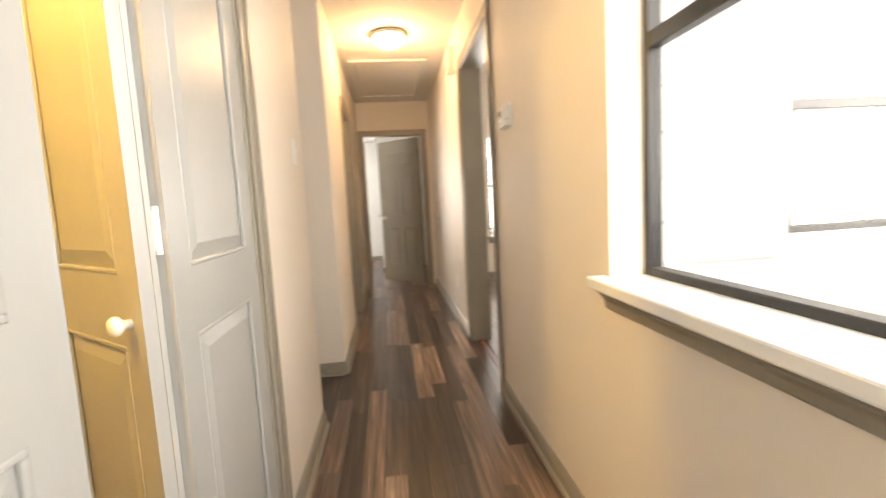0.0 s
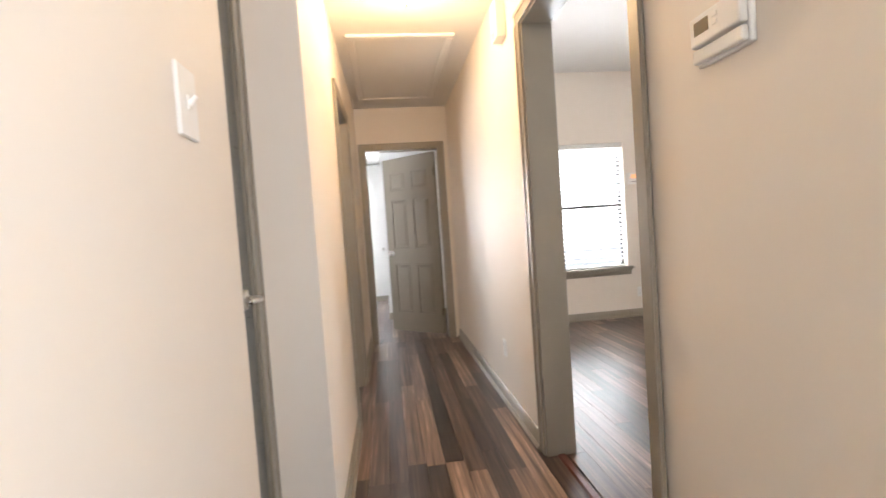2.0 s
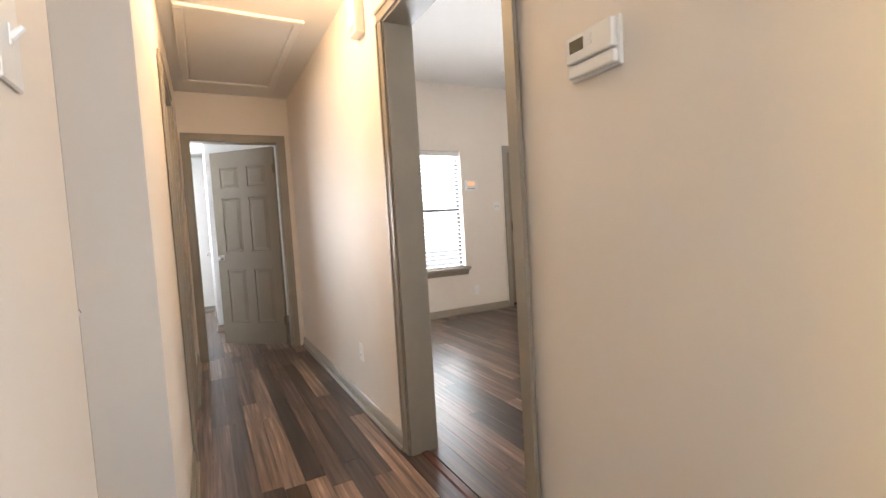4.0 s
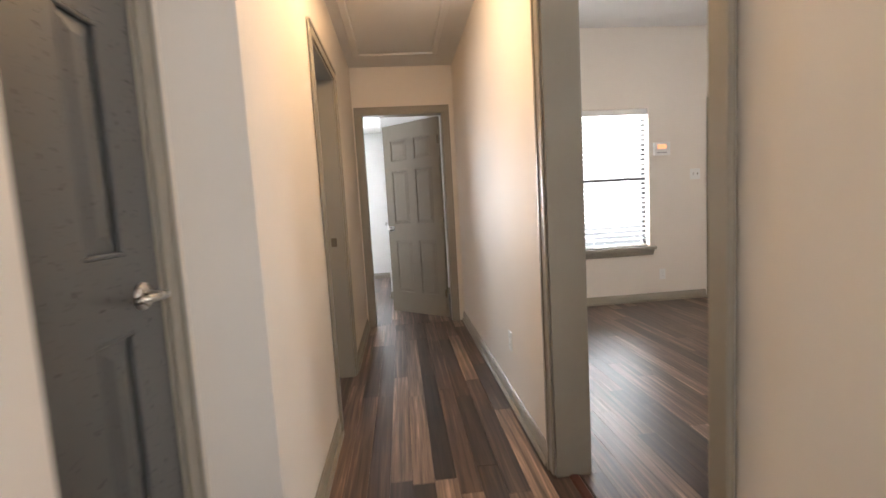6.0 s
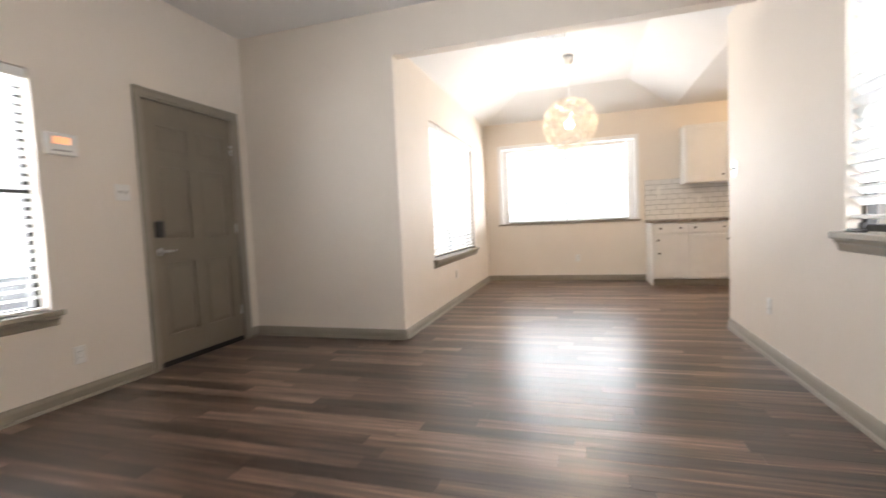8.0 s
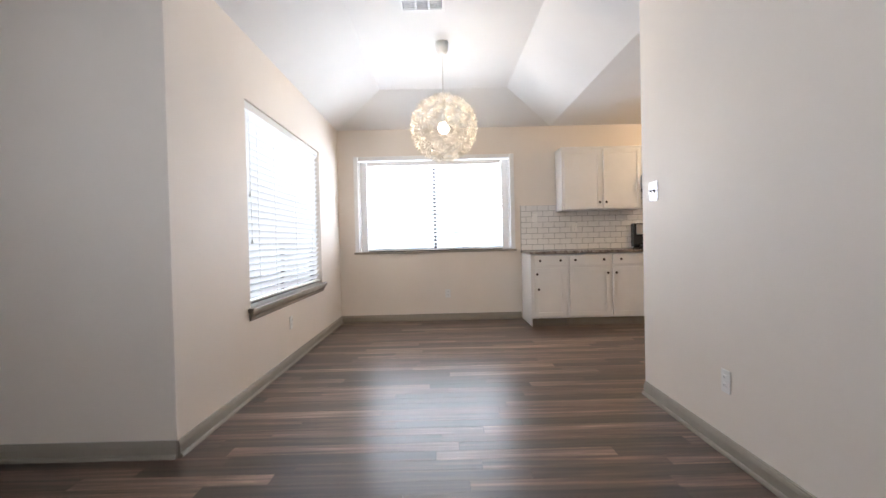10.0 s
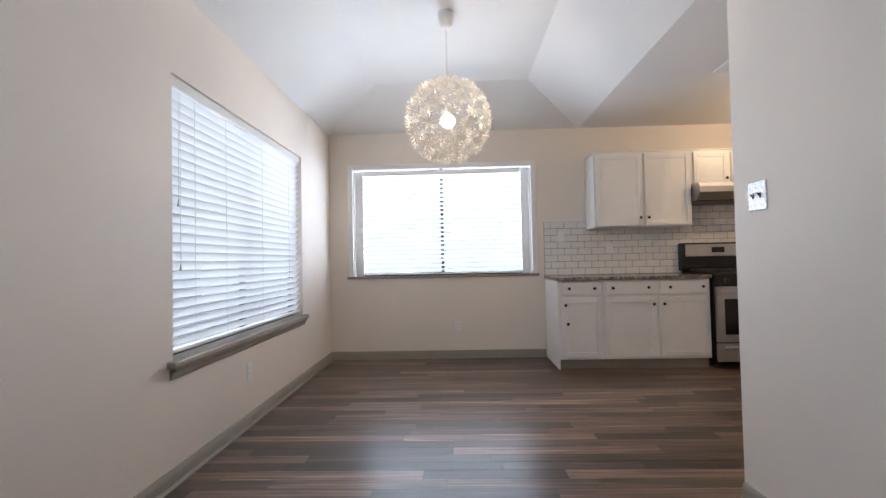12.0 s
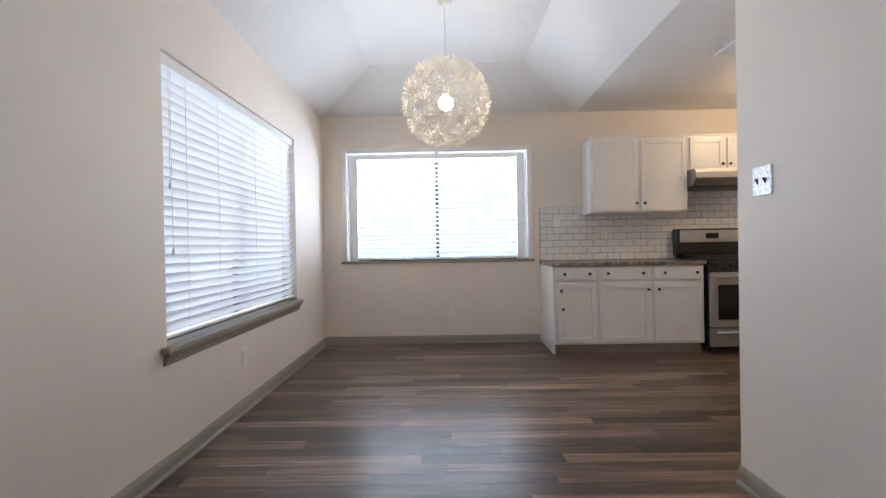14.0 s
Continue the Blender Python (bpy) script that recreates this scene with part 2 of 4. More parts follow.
def wall(name, axis, a0, a1, u0, u1, z0, z1, openings=(), material=None, label="cream painted plaster wall"):
    """A wall whose thickness runs from a0 to a1 on the given axis, along the other axis from u0 to u1, with through openings."""
    bm = bmesh.new()
    us = sorted({u0, u1, *(o[0] for o in openings), *(o[1] for o in openings)})
    for p, q in zip(us, us[1:]):
        holes = sorted((o[2], o[3]) for o in openings if o[0] <= p and o[1] >= q)
        z = z0
        for h0, h1 in holes + [(z1, z1)]:
            if h0 - z > 1e-4:
                if axis == "x":
                    box(bm, a0, a1, p, q, z, h0)
                else:
                    box(bm, p, q, a0, a1, z, h0)
            z = h1
    bmesh.ops.remove_doubles(bm, verts=bm.verts, dist=1e-5)
    return solid(name, bm, material or PAINT, label, "wall")


# ---- setting: walls ----
T = 2.98
wall("wall_hall_east", "x", HE, HE2, -1.6, HN + 0.11, 0, T, [(2.615, 3.59, 0, 2.16), (-0.75, 1.25, 0.90, 2.18)])
wall("wall_hall_west_near", "x", -0.04, 0.068, -1.6, 2.39, 0, T, [(0.05, 1.50, 0, 2.04)])
wall("wall_recess_south", "y", 2.27, 2.39, -0.34, -0.04, 0, T)
wall("wall_recess_back", "x", -0.20, -0.085, 2.39, 3.106, 0, T, [(2.50, 2.985, 0, 2.04)])
wall("wall_recess_north", "y", 3.106, 3.22, -0.34, HW, 0, T)
wall("wall_hall_west_far", "x", -0.02, HW, 3.22, HN + 0.11, 0, T, [(4.20, 4.975, 0, 2.05)])
wall("wall_hall_end", "y", HN, HN + 0.11, HW, HE, 0, T, [(0.185, 0.985, 0, 2.08)])
wall("wall_living_north", "y", LN, LN + 0.15, HE2, LE + 0.12, 0, T, [(1.915, 3.165, 0.60, 2.06), (3.865, 4.80, 0, 2.09)])
wall("wall_living_east", "x", LE, LE + 0.12, DN, LN, 0, T)
wall("header_dining", "x", LE, LE + 0.12, RS, DN, 2.495, T, label="cream painted header over the dining room opening")
wall("wall_dining_north", "y", DN, DN + 0.15, LE + 0.12, KE + 0.15, 0, T, [(5.90, 7.85, 0.63, 2.13)])
wall("wall_kitchen_east", "x", KE, KE + 0.15, -0.9, DN, 0, T, [(2.465, 4.645, 0.95, 2.245)])
wall("wall_living_south", "y", RS - 0.12, RS, HE2, RE, 0, T, [(2.35, 3.93, 0.90, 2.11)])
wall("wall_kitchen_west", "x", RE - 0.12, RE, -0.9, RS - 0.12, 0, T)
wall("wall_kitchen_south", "y", -1.02, -0.9, RE - 0.12, KE + 0.15, 0, T)
# unseen wall closing the hall's south end, opened for the added window
wall("wall_hall_south", "y", -1.72, -1.6, -0.04, HE2, 0, T, [(0.2, 0.94, 0.9, 2.1)])
wall("wall_closet_back", "x", -0.92, -0.82, -0.2, 1.70, 0, T)
wall("wall_closet_south", "y", -0.20, -0.10, -0.82, -0.04, 0, T)
wall("wall_closet_north", "y", 1.60, 1.70, -0.82, -0.04, 0, T)
wall("wall_linen_back", "x", -0.46, -0.36, 2.27, 3.22, 0, T)
# this wall's opening is cut for the added bathroom window
wall("wall_bath_west", "x", -1.92, -1.80, 3.22, 6.29, 0, T, [(4.5, 5.5, 1.0, 2.0)], BATHWALL, "pale painted bathroom wall")
wall("wall_bath_south", "y", 3.22, 3.34, -1.80, -0.02, 0, T, (), BATHWALL, "pale painted bathroom wall")
wall("wall_bedroom_south", "y", HN, HN + 0.11, -2.6, -0.02, 0, T, (), BATHWALL, "pale painted partition wall")
wall("wall_bedroom_north", "y", 9.50, 9.62, -2.6, 1.35, 0, T, [(-1.24, -0.13, 0.66, 2.05)], BEDWALL, "white painted bedroom wall")
wall("wall_bedroom_west", "x", -2.72, -2.60, HN, 9.62, 0, T, (), BEDWALL, "white painted bedroom wall")
wall("wall_bedroom_east", "x", HE2, HE2 + 0.12, LN + 0.15, 9.50, 0, T, (), BEDWALL, "white painted bedroom wall")
wall("wall_bedroom_closet_front", "x", 0.33, 0.43, 7.67, 9.50, 0, T, [(7.98, 8.74, 0, 2.03)], BEDWALL, "white painted bedroom closet wall")
wall("wall_bedroom_closet_side", "y", 7.67, 7.77, 0.43, HE2, 0, T, (), BEDWALL, "white painted bedroom closet wall")

# ---- setting: ceilings ----
def slab(name, x0, x1, y0, y1, z, label):
    bm = bmesh.new()
    box(bm, x0, x1, y0, y1, z, z + 0.06)
    return solid(name, bm, CEIL, label, "ceiling")


slab("ceiling_hall", -0.05, HE, -1.6, HN, HC, "white painted hall ceiling")
slab("ceiling_closet", -0.82, -0.04, -0.10, 1.60, 2.40, "white painted closet ceiling")
slab("ceiling_linen", -0.36, -0.20, 2.27, 3.22, 2.40, "white painted linen closet ceiling")
slab("ceiling_living", HE2, LE, RS, LN, LC, "white painted living room ceiling")
slab("ceiling_bathroom", -1.80, -0.02, 3.34, 6.29, 2.40, "white painted bathroom ceiling")
slab("ceiling_bedroom", -2.60, HE2, 6.40, 9.50, 2.42, "white painted bedroom ceiling")
bm = bmesh.new()
x0, xf, y_s, y_a, y_b = LE + 0.12, 8.0, 1.985, 2.66, 4.16
vs = {k: bm.verts.new(v) for k, v in {
    "a": (x0, DN, KC), "b": (KE, DN, KC), "c": (KE, y_s - 0.02, KC), "d": (x0, y_s - 0.02, KC),
    "e": (x0, y_b, DC), "f": (xf, y_b, DC), "g": (xf, y_a, DC), "h": (x0, y_a, DC),
    "i": (KE, -0.9, KC), "j": (x0, -0.9, KC)}.items()}
for loop in ("abfe", "bcgf", "cdhg", "efgh", "ijdc"):
    bm.faces.new([vs[k] for k in loop])
bmesh.ops.recalc_face_normals(bm, faces=bm.faces)
extruded = bmesh.ops.extrude_face_region(bm, geom=list(bm.faces))
for v in extruded["geom"]:
    if isinstance(v, bmesh.types.BMVert):
        v.co.z += 0.08
solid("ceiling_dining_kitchen", bm, CEIL, "white vaulted tray ceiling over dining room and kitchen", "ceiling")
# unseen slabs over the wall tops, added to shut out sky light
bm = bmesh.new()
box(bm, -2.75, HE2, -1.8, 9.65, T, T + 0.1)
box(bm, HE2, KE + 0.2, RS - 0.12, 6.7, T, T + 0.1)
box(bm, RE - 0.12, KE + 0.2, -1.8, RS - 0.12, T, T + 0.1)
solid("roof_deck", bm, CEIL, "plain unseen roof slab keeping sky light out of the house", "roof")

# ---- setting: outside ----
bm = bmesh.new()
box(bm, -400, 400, -400, 400, -0.35, -0.25)
solid("ground", bm, GROUND, "pale concrete and gravel ground outside the house", "ground")
siding = thing("siding", pose(HE2, RS - 0.12, 0), "white painted lap siding on the outside wall", "siding", "", "structure")
bm = bmesh.new()
prism(bm, [(0, 0), (-0.022, 0), (-0.006, 0.2), (0, 0.2)], Matrix.Identity(4), 1.0)
board_mesh = mesh_of("board", bm, SIDING)
for side, (sx0, sx1) in enumerate(((0.0, 1.10), (2.75, 4.45))):
    for i in range(14):
        b = new("board", board_mesh)
        b.parent = siding
        b.location = (sx0, 0, i * 0.2)
        b.scale = (sx1 - sx0, 1, 1)
backdrop_mat = glow("overcast_sky_backdrop", (0.93, 0.97, 1.0), 0.95)
bm = bmesh.new()
box(bm, 22, 22.2, -14, 14, -0.2, 12)
box(bm, -14, 22, 22, 22.2, -0.2, 12)
solid("backdrop", bm, backdrop_mat, "bright overcast sky beyond the garden", "backdrop")


# ---- trim ----
BASE_OUT = [(0, 0), (0.013, 0), (0.013, 0.058), (0.009, 0.072), (0.006, 0.078), (0.006, 0.083), (0, 0.088)]
SHOE_OUT = [(0.0132, 0.0), (0.027, 0.0), (0.026, 0.009), (0.021, 0.016), (0.0132, 0.018)]


def baseboard(ax, ay, bx, by, mat=None):
    """From a to b on the floor; the profile stands out to the left of that direction."""
    d = Vector((bx - ax, by - ay, 0))
    m = Matrix.Translation((ax, ay, 0.002)) @ Matrix.Rotation(math.atan2(d.y, d.x), 4, "Z")
    t = thing("baseboard", m, "taupe painted baseboard with rounded shoe moulding", "baseboard", "", "structure")
    bm = bmesh.new()
    prism(bm, BASE_OUT, Matrix.Identity(4), d.length)
    part("board", bm, mat or TRIM, t)
    bm = bmesh.new()
    prism(bm, SHOE_OUT, Matrix.Identity(4), d.length)
    part("shoe_moulding", bm, mat or TRIM, t)


baseboard(HE, -1.6, HE, 2.55)
baseboard(HE, 3.655, HE, HN)
baseboard(0.068, 2.39, 0.068, 1.565)
baseboard(0.068, -0.02, 0.068, -1.6)
baseboard(HW, 3.106, -0.068, 3.106)
baseboard(HW, 4.135, HW, 3.106)
baseboard(HW, HN, HW, 5.04)
baseboard(HE2, LN, HE2, 3.655)
baseboard(HE2, 2.55, HE2, RS)
baseboard(3.80, LN, HE2, LN)
baseboard(LE, LN, 4.865, LN)
baseboard(LE, DN, LE, LN)
baseboard(KE, DN, LE, DN)
baseboard(KE, 2.40, KE, DN)
baseboard(HE2, RS, RE, RS)
baseboard(RE, RS, RE, -0.9)
baseboard(0.33, 9.50, -2.6, 9.50)
baseboard(HE2, 7.67, 0.33, 7.67)
baseboard(0.33, 7.67, 0.33, 7.92)
baseboard(0.33, 8.80, 0.33, 9.50)
baseboard(-1.80, 6.29, -1.80, 3.34)


def casing(name, m, w, h, depth, sides=(1, 1), face=0.062, both=True, label="taupe painted door casing and jamb"):
    """A lined opening w wide and h high: m's x runs along it, its y into the wall; jamb boards and flat casing."""
    t = thing(name, m, label, "door frame", "", "structure")
    boxpart("jamb", t, TRIM, 0, 0.018, -0.004, depth + 0.004, 0, h, 0.001)
    boxpart("jamb", t, TRIM, w - 0.018, w, -0.004, depth + 0.004, 0, h, 0.001)
    boxpart("head_jamb", t, TRIM, 0.018, w - 0.018, -0.004, depth + 0.004, h - 0.018, h, 0.001)
    for y0, y1 in (((-0.016, -0.0045), (depth + 0.0045, depth + 0.016)) if both else ((-0.016, -0.0045),)):
        for n, a, b, c, d in (("casing", -face + 0.006, 0.006, 0, h - 0.006), ("casing", w - 0.006, w - 0.006 + face, 0, h - 0.006), ("head_casing", -face + 0.006, w - 0.006 + face, h - 0.006, h - 0.006 + face)):
            bm = bmesh.new()
            box(bm, a, b, y0, y1, c, d, 0.003)
            yo = (y0 - 0.006, y0 - 0.0002) if y0 < 0 else (y1 + 0.0002, y1 + 0.006)
            if n == "casing":
                outer = (a, a + 0.02) if a < 0 else (b - 0.02, b)
                box(bm, outer[0] + 0.001, outer[1] - 0.001, yo[0], yo[1], c, d, 0.002)
            else:
                box(bm, a + 0.001, b - 0.001, yo[0], yo[1], d - 0.02, d - 0.001, 0.002)
            part(n, bm, TRIM, t)
    return t


# m's x along the opening, y into the wall
casing("door_frame_living", Matrix.Translation((HE, 3.59, 0)) @ Matrix.Rotation(radians(-90), 4, "Z"), 0.975, 2.16, HE2 - HE)
casing("door_frame_linen", Matrix.Translation((-0.085, 2.50, 0)) @ Matrix.Rotation(radians(90), 4, "Z"), 0.485, 2.04, 0.115, both=False)
casing("door_frame_bathroom", Matrix.Translation((HW, 4.20, 0)) @ Matrix.Rotation(radians(90), 4, "Z"), 0.775, 2.05, 0.133)
casing("door_frame_bedroom", Matrix.Translation((0.185, HN, 0)), 0.80, 2.08, 0.11)
casing("door_frame_front", Matrix.Translation((3.865, LN, 0)), 0.935, 2.09, 0.15, both=False)
casing("door_frame_closet", Matrix.Translation((0.068, 0.05, 0)) @ Matrix.Rotation(radians(90), 4, "Z"), 1.45, 2.04, 0.108, both=False, label="pale painted closet door casing")


# ---- doors ----
def panel_leaf(parent, w, h, t, columns, rows, mat, stile=0.105, xs=None):
    """A moulded panel door: a core, and on both faces stiles and rails with raised panels between."""
    bm = bmesh.new()
    box(bm, 0.002, w - 0.002, -t / 2 + 0.009, t / 2 - 0.009, 0.002, h - 0.002)
    cw = (w - stile * (columns + 1)) / columns
    xs = xs or [(stile + i * (cw + stile), stile + i * (cw + stile) + cw) for i in range(columns)]
    for s in (-1, 1):
        y0, y1 = sorted((s * (t / 2 - 0.0092), s * t / 2))
        edges_x = [0] + [v for x in xs for v in x] + [w]
        for a, b in zip(edges_x[::2], edges_x[1::2]):
            box(bm, a, b, y0, y1, 0, h)
        edges_z = [0] + [v for z in rows for v in z] + [h]
        for x in xs:
            for a, b in zip(edges_z[::2], edges_z[1::2]):
                box(bm, x[0], x[1], y0, y1, a, b)
    leaf = part("leaf", bm, mat, parent)
    for x in xs:
        for z in rows:
            for s in (-1, 1):
                bm = bmesh.new()
                yb, yt, yo = s * (t / 2 - 0.0090), s * (t / 2 - 0.0012), s * (t / 2 + 0.0012)
                # raised field with sloping edges
                g = 0.012
                k = 0.045
                lo = [bm.verts.new(v) for v in ((x[0] + g, yb, z[0] + g), (x[1] - g, yb, z[0] + g), (x[1] - g, yb, z[1] - g), (x[0] + g, yb, z[1] - g))]
                hi = [bm.verts.new(v) for v in ((x[0] + k, yt, z[0] + k), (x[1] - k, yt, z[0] + k), (x[1] - k, yt, z[1] - k), (x[0] + k, yt, z[1] - k))]
                bm.faces.new(hi)
                bm.faces.new(lo[::-1])
                for i in range(4):
                    bm.faces.new((lo[i], lo[(i + 1) % 4], hi[(i + 1) % 4], hi[i]))
                # moulded bead round the sinking
                for a, b, c, d in ((x[0], x[1], z[0], z[0] + 0.01), (x[0], x[1], z[1] - 0.01, z[1]), (x[0], x[0] + 0.01, z[0] + 0.01, z[1] - 0.01), (x[1] - 0.01, x[1], z[0] + 0.01, z[1] - 0.01)):
                    box(bm, a, b, min(yb, yo), max(yb, yo), c, d, 0.0025)
                part("panel", bm, mat, leaf)
    return leaf


ROWS6 = ((0.22, 0.80), (0.98, 1.56), (1.66, 1.88))


def lever(parent, x, z, t, side, turn=-1):
    for s in ((-1, 1) if side == 0 else (side,)):
        bm = bmesh.new()
        rod(bm, (x, s * t / 2, z), (x, s * (t / 2 + 0.009), z), 0.032, 0.029, 24)
        rod(bm, (x, s * (t / 2 + 0.009), z), (x, s * (t / 2 + 0.045), z), 0.011, 0.011, 16)
        rod(bm, (x - turn * 0.010, s * (t / 2 + 0.045), z), (x + turn * 0.095, s * (t / 2 + 0.045), z + 0.004), 0.011, 0.008, 16)
        part("lever_handle", bm, NICKEL, parent, "satin nickel lever handle", True)


def round_knob(parent, x, z, t, side, mat=None):
    for s in ((-1, 1) if side == 0 else (side,)):
        bm = bmesh.new()
        m = Matrix.Translation((x, s * t / 2, z)) @ Matrix.Rotation(radians(-90 * s), 4, "X")
        lathe(bm, [(0.031, 0), (0.031, 0.005), (0.026, 0.009), (0.012, 0.012), (0.011, 0.03), (0.022, 0.036), (0.027, 0.046), (0.026, 0.056), (0.018, 0.064), (0.004, 0.066)], m, 20)
        part("knob", bm, mat or NICKEL, parent, "satin nickel door knob", True)


def hinges(parent, x, y, heights, mat=None):
    for z in heights:
        bm = bmesh.new()
        rod(bm, (x, y, z - 0.045), (x, y, z + 0.045), 0.007, None, 12)
        box(bm, x - 0.012, x + 0.012, y - 0.002, y + 0.004, z - 0.038, z + 0.038, 0.001)
        part("hinge", bm, mat or BRASS, parent, "dark metal hinge")


# bedroom door, open into the bedroom, hinged at its east jamb
ang = math.degrees(math.atan2(6.92 - 6.40, 0.40 - 0.963))
d = thing("bedroom_door", Matrix.Translation((0.943, 6.425, 0.012)) @ Matrix.Rotation(radians(ang), 4, "Z"), "taupe painted six-panel door standing half open", "door")
panel_leaf(d, 0.765, 2.045, 0.035, 2, ROWS6, DOOR)
round_knob(d, 0.70, 0.93, 0.035, 0)
hinges(d, 0.0, 0.022, (0.25, 1.82))
# closet door in the bedroom, white and closed
d = thing("closet_door", Matrix.Translation((0.356, 7.985, 0.012)) @ Matrix.Rotation(radians(90), 4, "Z"), "white painted panel closet door, closed, in the bedroom", "door")
panel_leaf(d, 0.75, 2.01, 0.035, 2, ROWS6, WHITE)
round_knob(d, 0.69, 0.93, 0.035, 1)
# linen closet door in the recess, closed
d = thing("linen_closet_door", Matrix.Translation((-0.103, 2.519, 0.012)) @ Matrix.Rotation(radians(90), 4, "Z"), "dark slate grey narrow panel door, closed, in the hall recess", "door")
panel_leaf(d, 0.447, 2.006, 0.035, 1, ((0.25, 0.92), (1.08, 1.56), (1.66, 1.88)), SLATE, xs=[(0.205, 0.325)])
lever(d, 0.372, 0.985, 0.035, -1, -1)
# front door
d = thing("front_door", Matrix.Translation((3.885, LN + 0.04, 0.015)), "taupe painted six-panel front door, closed", "door")
panel_leaf(d, 0.895, 2.055, 0.044, 2, ROWS6, DOOR)
lever(d, 0.075, 0.89, 0.044, -1, 1)
bm = bmesh.new()
box(bm, 0.035, 0.105, -0.052, -0.0222, 1.00, 1.13, 0.012, 3)
part("keypad_lock", bm, DARKPLASTIC, d, "black electronic keypad deadbolt")
# thin dark strip along the gap over the front door leaf
boxpart("weatherstrip", d, DARKPLASTIC, 0.002, 0.893, -0.012, 0.012, 2.0555, 2.0585, 0, "dark strip in the gap above the leaf")
boxpart("door_sweep", d, DARKPLASTIC, 0, 0.895, -0.032, -0.0225, -0.0145, 0.028, 0.002, "dark rubber door sweep")
hinges(d, 0.893, -0.026, (0.28, 1.05, 1.78), NICKEL)
# bathroom strike plate
sp = thing("strike_plate", pose(0.045, 4.954, 0.955), "small metal strike plate on the bathroom door jamb", "strike plate")
boxpart("plate", sp, BRASS, -0.018, 0.018, -0.003, 0.0025, -0.03, 0.03, 0.001)


# bifold closet doors: a closed leaf beside the north jamb, a leaf folded into the closet, and the closed near pair
ROWS2 = ((0.14, 0.88), (1.02, 1.86))
d = thing("bifold_door", Matrix.Translation((0.048, 1.480, 0.015)) @ Matrix.Rotation(radians(-90), 4, "Z"), "pale grey moulded bifold closet door, folded open", "bifold door", "bifold closet doors")
panel_leaf(d, 0.535, 2.0, 0.034, 1, ROWS2, BIFOLD, 0.085)
hinges(d, 0.537, 0.0, (0.30, 1.10, 1.75), PLASTIC)
d = thing("bifold_door", Matrix.Translation((0.036, 0.918, 0.015)) @ Matrix.Rotation(radians(139), 4, "Z"), "moulded bifold leaf turned into the closet, lit warm", "bifold door", "bifold closet doors")
panel_leaf(d, 0.50, 2.0, 0.034, 1, ROWS2, BIFOLD, 0.085)
bm = bmesh.new()
lathe(bm, [(0.009, 0), (0.009, 0.012), (0.017, 0.02), (0.019, 0.028), (0.014, 0.036), (0.003, 0.038)], Matrix.Translation((0.05, 0.017, 0.93)) @ Matrix.Rotation(radians(-90), 4, "X"), 16)
part("knob", bm, PLASTIC, d, "small white knob", True)
d = thing("bifold_door", Matrix.Translation((0.048, 0.66, 0.015)) @ Matrix.Rotation(radians(-90), 4, "Z"), "pale grey moulded bifold closet door, closed", "bifold door", "bifold closet doors")
panel_leaf(d, 0.525, 2.0, 0.034, 1, ROWS2, BIFOLD, 0.085)


# ---- windows and blinds ----
def window(name, m, w, h, depth, label, sill=True, frame_mat=None, mullion=False, sill_mat=None, lip=0.045, f=0.035, horn=0.055):
    """A sash window in an opening w by h: m's x along it, y outwards, z up."""
    fm = frame_mat or BRONZE
    t = thing(name, m, label, "window", "", "structure")
    for n, a, b, c, d in (("frame_side", 0, f, 0, h), ("frame_side", w - f, w, 0, h), ("frame_bottom", f, w - f, 0, f), ("frame_top", f, w - f, h - f, h)):
        boxpart(n, t, fm, a, b, depth, depth + 0.045, c, d, 0.003)
    if mullion:
        boxpart("meeting_stile", t, fm, w / 2 - 0.019, w / 2 + 0.019, depth + 0.004, depth + 0.04, f, h - f, 0.003)
        panes = ((f, w / 2 - 0.025, f, h - f), (w / 2 + 0.025, w - f, f, h - f))
    else:
        boxpart("meeting_rail", t, fm, f, w - f, depth + 0.004, depth + 0.04, h / 2 - 0.022, h / 2 + 0.022, 0.003)
        panes = ((f, w - f, f, h / 2 - 0.022), (f, w - f, h / 2 + 0.022, h - f))
    for a, b, c, d in panes:
        p = boxpart("pane", t, GLASS, a, b, depth + 0.02, depth + 0.024, c, d)
        p.visible_shadow = False
    if sill:
        sm = sill_mat or TRIM
        bm = bmesh.new()
        box(bm, -horn, w + horn, -lip, -0.0005, -0.030, 0.004, 0.006, 2)
        box(bm, 0.0005, w - 0.0005, -0.001, depth, -0.004, 0.004)
        part("sill", bm, sm, t)
        bm = bmesh.new()
        prism(bm, [(-0.0005, -0.0305), (-0.034, -0.0305), (-0.032, -0.045), (-0.020, -0.056), (-0.016, -0.066), (-0.013, -0.085), (-0.006, -0.092), (-0.0005, -0.092)], Matrix.Translation((0.025 - horn, 0, 0)), w + 2 * horn - 0.05)
        part("apron", bm, TRIM, t)
    return t


